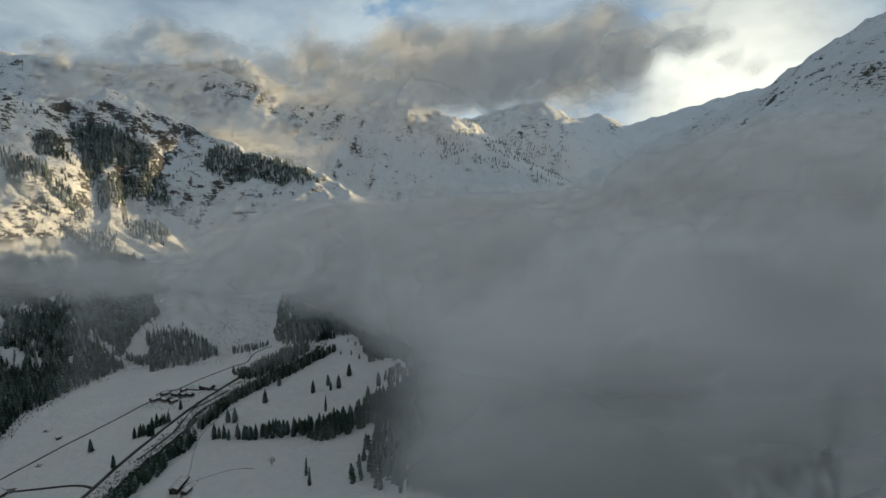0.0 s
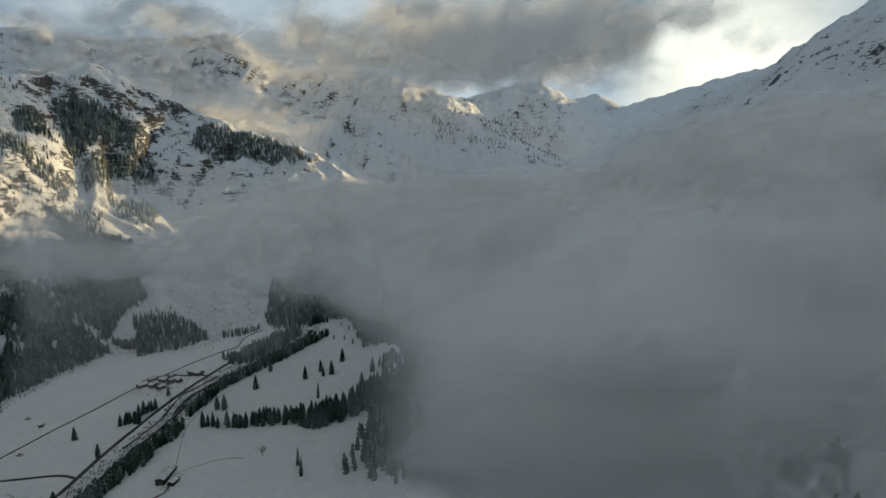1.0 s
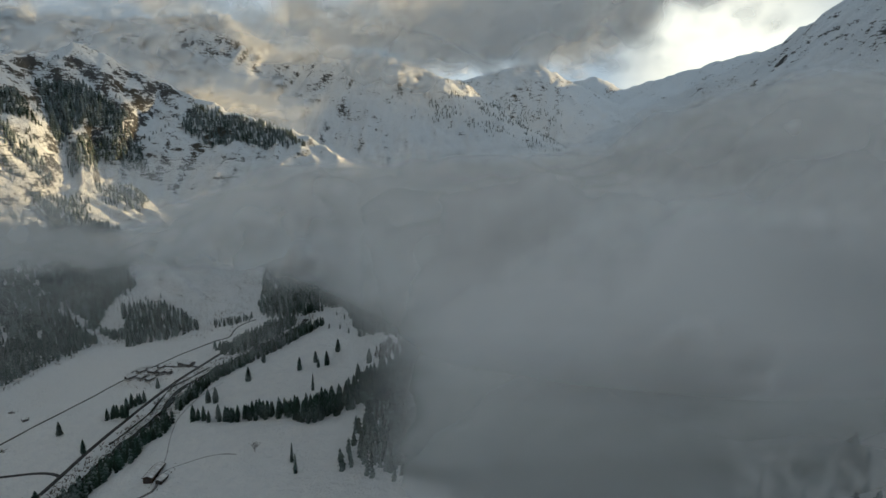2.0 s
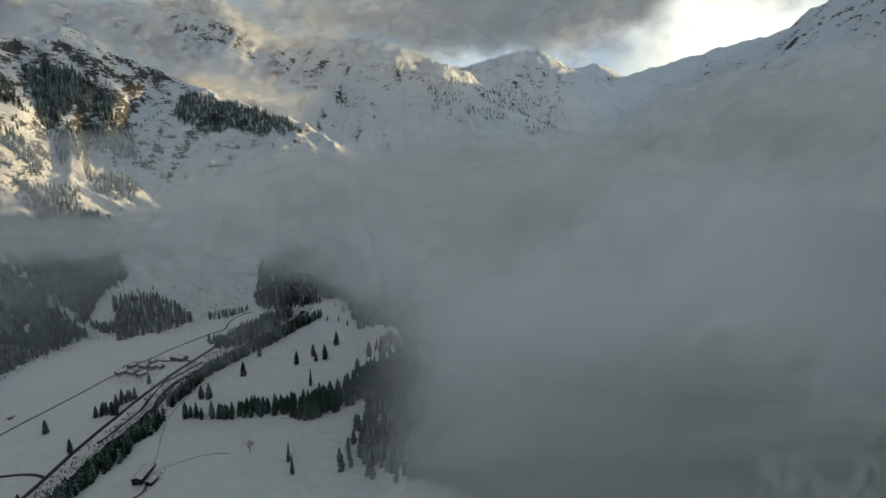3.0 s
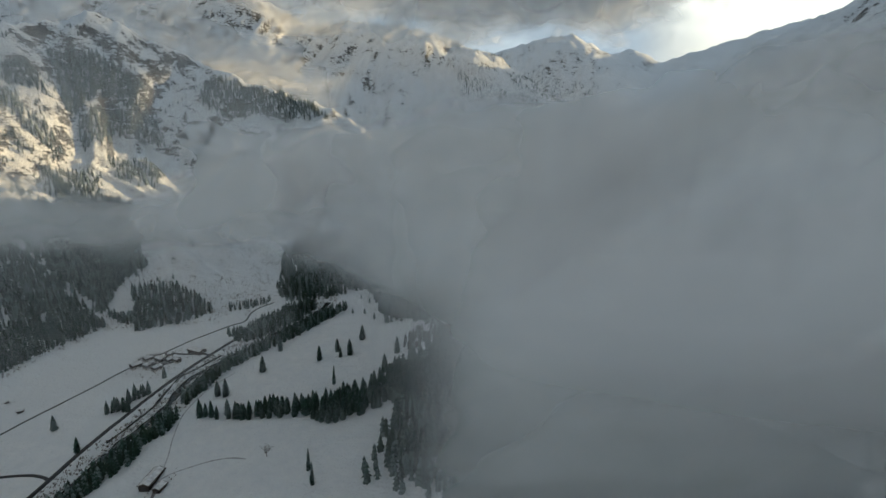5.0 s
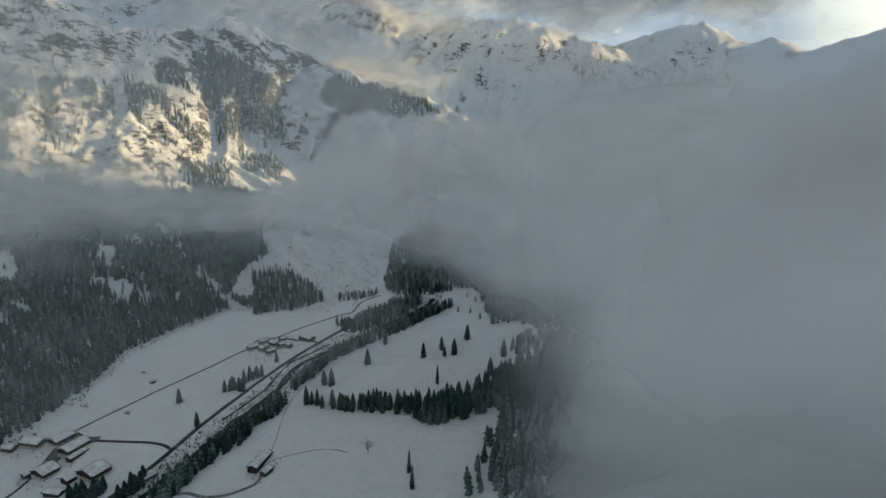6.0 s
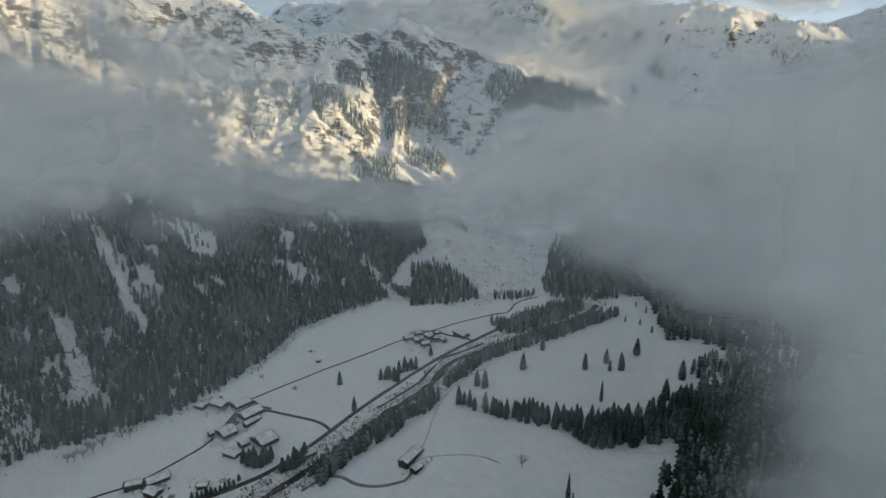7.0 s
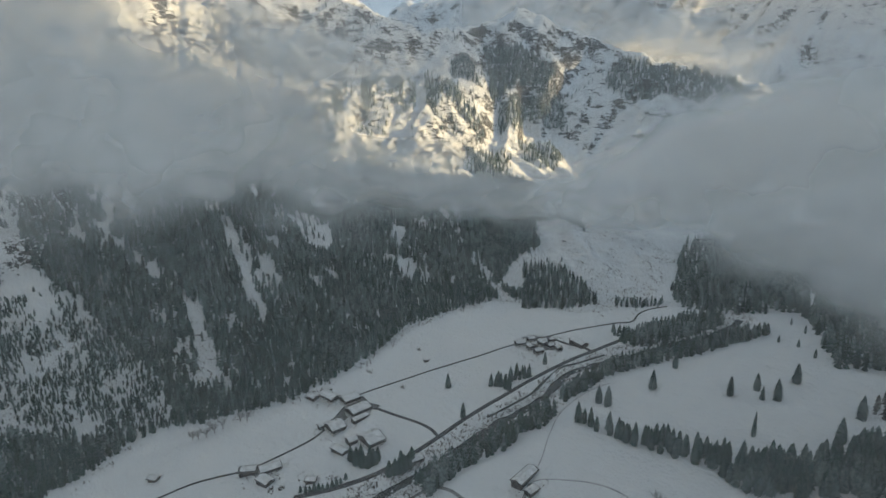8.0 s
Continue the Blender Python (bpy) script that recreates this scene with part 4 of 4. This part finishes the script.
def house(x, y, turn, length, width, eave, name, label, chimney=True, stone=True, windows=True, balcony=False, pitch=0.36, melted=0.28):
    """A gabled farm building, its ridge along its length."""
    ob = tagged(new(name), label, "house" if stone else "barn", "valley farm buildings")
    ob.matrix_world = pose(x, y, float(height(x, y)) + 0.1, 0, 0, turn)
    L, W, rise = length / 2, width / 2, width / 2 * pitch
    sill = eave * 0.45 if stone else 0.5
    bm = bmesh.new()
    box(bm, -L, L, -W, W, -1.6, sill)
    part("ground_floor", bm, M_PLASTER if stone else M_TIMBER, ob, "pale plastered ground floor" if stone else "dark timber base")
    bm = bmesh.new()
    prof = [(-W, sill), (W, sill), (W, eave), (0, eave + rise), (-W, eave)]
    a = [bm.verts.new((-L - 0.06, p * 1.012, q)) for p, q in prof]
    b = [bm.verts.new((L + 0.06, p * 1.012, q)) for p, q in prof]
    bm.faces.new(a[::-1])
    bm.faces.new(b)
    for k in range(5):
        bm.faces.new((a[k], a[(k + 1) % 5], b[(k + 1) % 5], b[k]))
    bmesh.ops.recalc_face_normals(bm, faces=bm.faces)
    part("upper_wall", bm, M_TIMBER, ob, "dark weathered timber wall")
    over = 1.1
    ez, rz = eave - over * pitch + 0.05, eave + rise + 0.05
    bm = bmesh.new()
    for s in (-1, 1):
        slab(bm, length + 2.2, s * (W + over), ez, 0.0, rz, 0.22)
    bmesh.ops.recalc_face_normals(bm, faces=bm.faces)
    part("roof", bm, M_ROOF, ob, "dark tiled gable roof")
    bm = bmesh.new()
    for s in (-1, 1):
        slab(bm, length + 1.7 - 3 * melted, s * (W + over - 0.25 - 1.6 * melted), ez + 0.1 + 1.6 * melted * pitch, 0.0, rz + 0.2, 0.35)
    bmesh.ops.recalc_face_normals(bm, faces=bm.faces)
    part("snow_cover", bm, M_SNOWROOF, ob, "thick snow lying on the roof")
    if chimney:
        bm = bmesh.new()
        cx, cy = L * 0.3, W * 0.25
        box(bm, cx - 0.45, cx + 0.45, cy - 0.45, cy + 0.45, eave, rz + 1.3)
        box(bm, cx - 0.6, cx + 0.6, cy - 0.6, cy + 0.6, rz + 1.3, rz + 1.5)
        part("chimney", bm, M_PLASTER, ob, "plastered chimney")
    if windows:
        for s in (-1, 1):
            for row, z in enumerate((sill * 0.5, sill + (eave - sill) * 0.5)):
                n = max(2, int(length / 4.5))
                for k in range(n):
                    u = -L + length * (k + 0.5) / n
                    bm = bmesh.new()
                    box(bm, u - 0.55, u + 0.55, s * W * 1.012 - 0.07, s * W * 1.012 + 0.07, z - 0.6, z + 0.6)
                    part("window", bm, M_GLASS, ob)
            for z in (sill * 0.5, sill + (eave - sill) * 0.5):
                for u in (-0.5, 0.0, 0.5):
                    bm = bmesh.new()
                    box(bm, s * (L + 0.06) - 0.07, s * (L + 0.06) + 0.07, u * W - 0.5, u * W + 0.5, z - 0.6, z + 0.6)
                    part("window", bm, M_GLASS, ob)
        bm = bmesh.new()
        box(bm, L * 0.45, L * 0.45 + 1.1, -W - 0.12, -W + 0.05, -0.3, 2.0)
        part("door", bm, M_TIMBER, ob, "dark wooden door")
    else:
        for s in (-1, 1):
            bm = bmesh.new()
            box(bm, s * (L + 0.1) - 0.08, s * (L + 0.1) + 0.08, -1.7, 1.7, -0.4, 3.1)
            part("gate", bm, M_ROOF, ob, "large wooden barn gate")
    if balcony:
        bm = bmesh.new()
        box(bm, L, L + 1.3, -W, W, sill - 0.2, sill)
        box(bm, L + 1.2, L + 1.3, -W, W, sill, sill + 1.0)
        part("balcony", bm, M_TIMBER, ob, "timber balcony under the gable")
    return ob


FARM = "snow-roofed alpine farmhouse with plastered base and dark timber"
SHED = "low dark timber shed under a snowy roof"
house(-523, 490, 5, 20, 12, 5.2, "farmhouse", FARM)
house(-538, 497, 5, 9, 6, 3.0, "shed", SHED, False, False, False)
house(-540, 480, 8, 11, 8, 3.0, "shed", SHED, False, False, False)
house(-499, 498, 83, 17, 13, 5.6, "farmhouse", FARM, balcony=True)
house(-473, 489, 86, 21, 14, 6.0, "farmhouse", FARM, balcony=True)
house(-462, 482, 86, 16, 6, 3.0, "shed", SHED, False, False, False)
house(-470, 459, 83, 14, 17, 5.4, "farmhouse", FARM)
house(-485, 457, 80, 12, 6, 2.8, "shed", SHED, False, False, False)
house(-421, 463, 82, 16, 20, 6.2, "farmhouse", "large dark timber farmhouse with snow-covered gable roof", balcony=True, stone=True)
house(-438, 455, 80, 10, 9, 3.8, "shed", SHED, False, False, False)
house(-437, 440, 5, 15, 7, 2.8, "shed", "long low shed with white snowy roof", False, False, False)
house(-470, 391, 74, 17, 10, 5.0, "farmhouse", FARM)
house(-460, 381, 8, 13, 9, 3.4, "shed", SHED, False, False, False)
house(-487, 380, 50, 14, 9, 3.8, "barn", "dark timber barn with partly cleared roof", False, False, False, melted=0.9)
house(-558, 326, 30, 8, 6, 2.8, "hay_hut", "small dark hay hut alone in the snow", False, False, False)
house(-351, 703, -20, 20, 10, 4.2, "barn", "long timber barn with snowy roof by the lane", False, False, False)
house(-280, 494, 92, 23, 8.5, 4.0, "barn", "long timber barn with snow-streaked roof", False, False, False, melted=0.4)
house(-268, 485, 84, 9, 6, 3.0, "barn", "small timber barn beside a track", False, False, False)
house(-487, 599, 40, 5, 4, 2.4, "hay_hut", "tiny dark hay hut on the snowfield", False, False, False)
house(-368, 466, 75, 11, 8, 3.6, "cottage", "small snow-roofed house between spruces and road", True, True, True)
house(-425, 403, 40, 8, 6, 2.8, "shed", SHED, False, False, False)
for k, (x, y) in enumerate(HAMLET):
    house(x, y, (60, -25, 65, -20, 70, 60, -30, 65)[k], (11, 9, 10, 12, 8, 9, 9, 7)[k], (8, 7, 7, 8, 6, 7, 6, 6)[k], (4.8, 4.4, 4.6, 5.0, 4.0, 4.4, 3.6, 3.6)[k], "farmhouse", "snow-roofed timber house in the hamlet", melted=(0.3, 0.6, 0.3, 0.7, 0.4, 0.3, 0.8, 0.5)[k])
for k in range(7):
    leafless_tree(-415 + 3.4 * k, 688 + 1.2 * k + (k % 3), 6 + (k * 0.7) % 3, 90 + k, "small leafless garden tree beside the hamlet")


# ---- clouds ----
def cloud_sheet(owner, mid, across, up, width, reach, field, layer, bulge, seed, cells=(90, 50), rest=60.0, mat=None, bow=0.0, fine=14.0, relief=None):
    """One billowing layer of a cloud: a soft sheet of vapour through mid, bulged in and out. field: how deep a place lies
    inside the cloud, 0 at its skin; layer: how dense the layer is. The billows of the field shape how it takes the light."""
    u, v = np.meshgrid(np.linspace(-0.5, 0.5, cells[0]), np.linspace(-0.5, 0.5, cells[1]))
    A, B = np.array(across, float), np.array(up, float)
    A, B = A / np.linalg.norm(A), B / np.linalg.norm(B)
    N = np.cross(A, B)
    P = np.array(mid, float) + (u * width)[..., None] * A + (v * reach)[..., None] * B
    off = bulge * fbm(P[..., 0] / 160, P[..., 1] / 160 + seed, P[..., 2] / 110, 3)
    off = off - bow * (v * reach / 200.0) ** 2
    P = P + off[..., None] * N
    x, y, z = P[..., 0], P[..., 1], P[..., 2]
    deep = field(x, y, z)
    shape = relief or field
    at = shape(x, y, z)
    way = np.stack([at - shape(x + fine, y, z), at - shape(x, y + fine, z), at - shape(x, y, z + fine)], -1)
    way = 0.95 * way / (np.linalg.norm(way, axis=-1, keepdims=True) + 1e-6) + N + np.array([0, 0, 0.3])
    way = way / np.linalg.norm(way, axis=-1, keepdims=True)
    deep = deep - 3.0 * (1 - step(0.5, 0.36, np.abs(u)) * step(0.5, 0.36, np.abs(v)))
    if rest:
        deep = deep - 2.2 * (1 - step(0, rest, z - height(x, y)))
    dense = layer(x, y, z) if callable(layer) else np.full(x.shape, float(layer))
    me = grid_mesh("layer", x, y, z, mat or M_VAPOUR)
    for name, values in (("depth", np.clip(deep, -2.5, 2.5)), ("layer", np.clip(dense, 0, 1))):
        me.attributes.new(name, "FLOAT", "POINT").data.foreach_set("value", values.ravel().astype(np.float32))
    me.normals_split_custom_set_from_vertices(way.reshape(-1, 3).tolist())
    ob = new("layer", me)
    ob.parent = owner
    return ob


def cloud_thing(name, label):
    return tagged(new(name), label, "cloud")


bank = cloud_thing("cloud_bank", "thick grey cloud bank filling the shady side of the valley")


def bank_top(x, y):
    """Upper side of the bank: low over the sunny side, high against the shady slope."""
    a = x / np.maximum(y, 200)
    lift = np.interp(a, [0.1, 0.29, 0.45, 0.85], [0.0, 0.055, 0.115, 0.165]) * np.minimum(np.hypot(x, y), 750) * np.interp(y, [345, 690], [0.5, 1.0])
    return np.interp(a, [-0.8, -0.62, -0.49, -0.36, -0.22, 0, 0.1, 0.3], [168, 190, 244, 286, 302, 306, 308, 304]) + lift - 0.02 * np.maximum(y - 600, 0)


def bank_floor(x, y):
    """Under side of the part that reaches out over the valley floor."""
    k = np.interp(x / np.maximum(y, 200), [-0.8, -0.42, -0.28, -0.16, -0.07], [0.162, 0.158, 0.215, 0.27, 0.35])
    return np.maximum(316 - k * np.hypot(x, y), 158)


def bank_field(x, y, z):
    n = fbm(x / 150, y / 150, z / 105, 4)
    f = fbm(x / 50, y / 60, z / 40 + 5, 3)
    puff = np.sqrt(perlin(x / 95, y / 95 + 3, z / 80) ** 2 + 0.03) - 0.35
    body = (x - np.interp(y, [262, 302, 345, 1070], [-26, -38, -47, 40]) + 26 * n + 0.25 * np.maximum(z - 180, 0)) / 28
    roof = np.minimum(np.minimum((z - bank_floor(x, y) - 16 * n - 12 * f) / 26, (y + 0.30 * x - 470) / 70), (x + 520) / 120)
    top = (bank_top(x, y) - 6 - z + 22 * n + 10 * f + 24 * puff) / 26
    return np.minimum(np.maximum(body, roof), top)


def bank_shape(x, y, z):
    """The field with the billows inside the bank and its rounded under side, for the light."""
    n = fbm(x / 120, y / 140, z / 95, 2)
    puff = np.sqrt(perlin(x / 110 + 4, y / 110, z / 90) ** 2 + 0.04)
    return 0.9 * n + 1.5 * puff - 1.8 * ((z - 250) / 120) ** 2 + 0.002 * x


def bank_sheet(i, y):
    def layer(x, yy, z):
        return np.minimum(0.66, 0.30 + 0.04 * i + 0.30 * step(-60, 90, x)) * (1 - 0.25 * step(240, 165, z) * step(0, 90, x)) * (1 - 0.6 * step(245, 200, z) * step(430, 340, yy))
    cloud_sheet(bank, (260, y, 290), (1, 0, 0), (0, 0, 1), 2300, 620, bank_field, layer, 15, 0.0, (150, 54), 16.0, None, 42.0, relief=bank_shape)


for i, y in enumerate((262, 302, 345, 400, 460, 530, 610, 690, 770, 860, 960, 1070)):
    bank_sheet(i, y)


def loose(x, y, z):
    """Gentle billows of the loose shreds."""
    return fbm(x / 140, y / 140, z / 90, 2) - 0.9 * ((z - 215) / 130) ** 2


# shreds that hang along the sunny slope
shreds = cloud_thing("slope_cloud", "ragged low cloud drifting along the sunny slope")


def slope_field(x, y, z):
    n = fbm(x / 110, y / 110, z / 60, 4) + 0.3 * fbm(x / 40, y / 40, z / 28, 2)
    mid = np.interp(y, [250, 440, 560, 650, 900], [300, 282, 240, 196, 186])
    half = np.interp(y, [250, 440, 560, 650, 900], [95, 72, 40, 27, 24])
    out, side, way = along(x, y, FOOT)
    return np.minimum(2.0 * (0.5 * n + 0.9 - np.abs(z - mid) / half), (side * out + 95 + 60 * n) / 45)


for k in (-3, -2, -1, 0, 1, 2):
    cloud_sheet(shreds, (-520 - 37 * k, 560 + 40 * k, 230), (0.73, 0.68, 0), (0, 0, 1), 900, 400, slope_field, 0.42, 8, 80, (110, 54), 35.0, relief=loose)
near = cloud_thing("near_cloud", "pale cloud hanging against the upper sunny slope")


def near_field(x, y, z):
    n = fbm(x / 90, y / 90, z / 60, 4) + 0.3 * fbm(x / 34, y / 34, z / 26, 2)
    return 1.8 * (0.8 * n + 0.75 - np.hypot((y - 280) / 190, (z - 318 - 0.2 * (300 - y)) / 85))


for i, off in enumerate((0, 40, 80, 120)):
    cloud_sheet(near, (-520 + off, 330 + off * 0.3, 300), (0.3, 0.95, 0), (0, 0, 1), 560, 330, near_field, 0.33, 10, 95 + i * 2.7, (80, 54), 30.0, relief=loose)
veil = cloud_thing("mist_veil", "faint drifting veil of mist at cloud height")


def veil_layer(x, y, z):
    return 0.07 + 0.13 * step(256, 274, z) * (1 + 0.7 * fbm(x / 34, y / 34, z / 26, 3))


def veil_field(x, y, z):
    return 2.0 + fbm(x / 60, y / 60, z / 40, 2)


for i in range(2):
    cloud_sheet(veil, (-108 - 8 * i, 224 + 9 * i, 272), (0.73, 0.68, 0), (0, 0, 1), 120, 90, veil_field, veil_layer, 3, 231 + i, (50, 36), 0)
# sheet added out of view overhead, cutting sky light on valley and bank
shade_lid = cloud_thing("unseen_shade_cloud", "unseen cloud sheet added overhead to dim the light on the valley")
cloud_sheet(shade_lid, (0, -300, 760), (1, 0, 0), (0, 1, 0), 4200, 2600, lambda x, y, z: 2 + 0 * x, lambda x, y, z: 0.66 + 0.2 * fbm(x / 400, y / 400, 0.4, 3), 40, 211, (60, 50), 60.0)

# cloud on the peaks
cap = cloud_thing("peak_cloud", "grey-white cloud wrapped round the high peaks")


def cap_field(x, y, z):
    n = fbm(x / 330, y / 330, z / 200, 5)
    puff = np.sqrt(perlin(x / 230, y / 230, z / 170) ** 2 + 0.03) - 0.35
    edge = np.interp(x, [-1700, -1350, -1100, -900, -700, -300, 100, 450, 700, 950], [620, 560, 640, 690, 640, 640, 640, 665, 730, 930])
    return np.minimum((z - edge + 110 * n + 90 * puff) / 70, (edge + 210 + 130 * n - z) / 80)


for i, y in enumerate((1860, 1980, 2100)):
    cloud_sheet(cap, (-500, y, 950), (1, 0, 0), (0, 0, 1), 3000, 900, cap_field, 0.55, 50, 120 + i * 2.7, (150, 70), 60.0, M_FARVAPOUR, fine=40.0)
# cloud added as a sun blocker, to shade near_cloud and the slope behind
sun_block = cloud_thing("sun_block_cloud", "grey puffy cloud added to keep the sun off the near cloud")


def puff_field(x, y, z):
    n = fbm(x / 120, y / 120, z / 80, 4)
    swell = np.sqrt(perlin(x / 100, y / 100, z / 75 + 2) ** 2 + 0.03) - 0.35
    return 2.4 * (0.95 + 0.55 * n + 0.8 * swell - np.hypot((x - 60) / 310, (z - 520 - 0.06 * x) / 68))


for y in (820, 880, 940):
    cloud_sheet(sun_block, (60, y, 520), (1, 0, 0), (0, 0, 1), 1000, 330, puff_field, 0.5, 12, 33.0, (90, 40), 0)
saddle = cloud_thing("saddle_cloud", "pale cloud lying in the saddle between ridge and peaks")


def saddle_field(x, y, z):
    n = fbm(x / 190, y / 190, z / 110, 4)
    mid = np.interp(x, [-1150, -800, -450, -150], [610, 530, 440, 400])
    return np.minimum(2.2 * (0.8 * n + 0.5 - np.abs(z - mid) / 140.0), np.minimum((x + 1250) / 150, (-430 - x) / 110))


for i, y in enumerate((1540, 1620, 1700)):
    cloud_sheet(saddle, (-640, y, 540), (1, 0.1, 0), (0, 0, 1), 1500, 560, saddle_field, 0.42, 25, 140 + i * 3.3, (120, 64), 30.0, M_FARVAPOUR, fine=30.0)
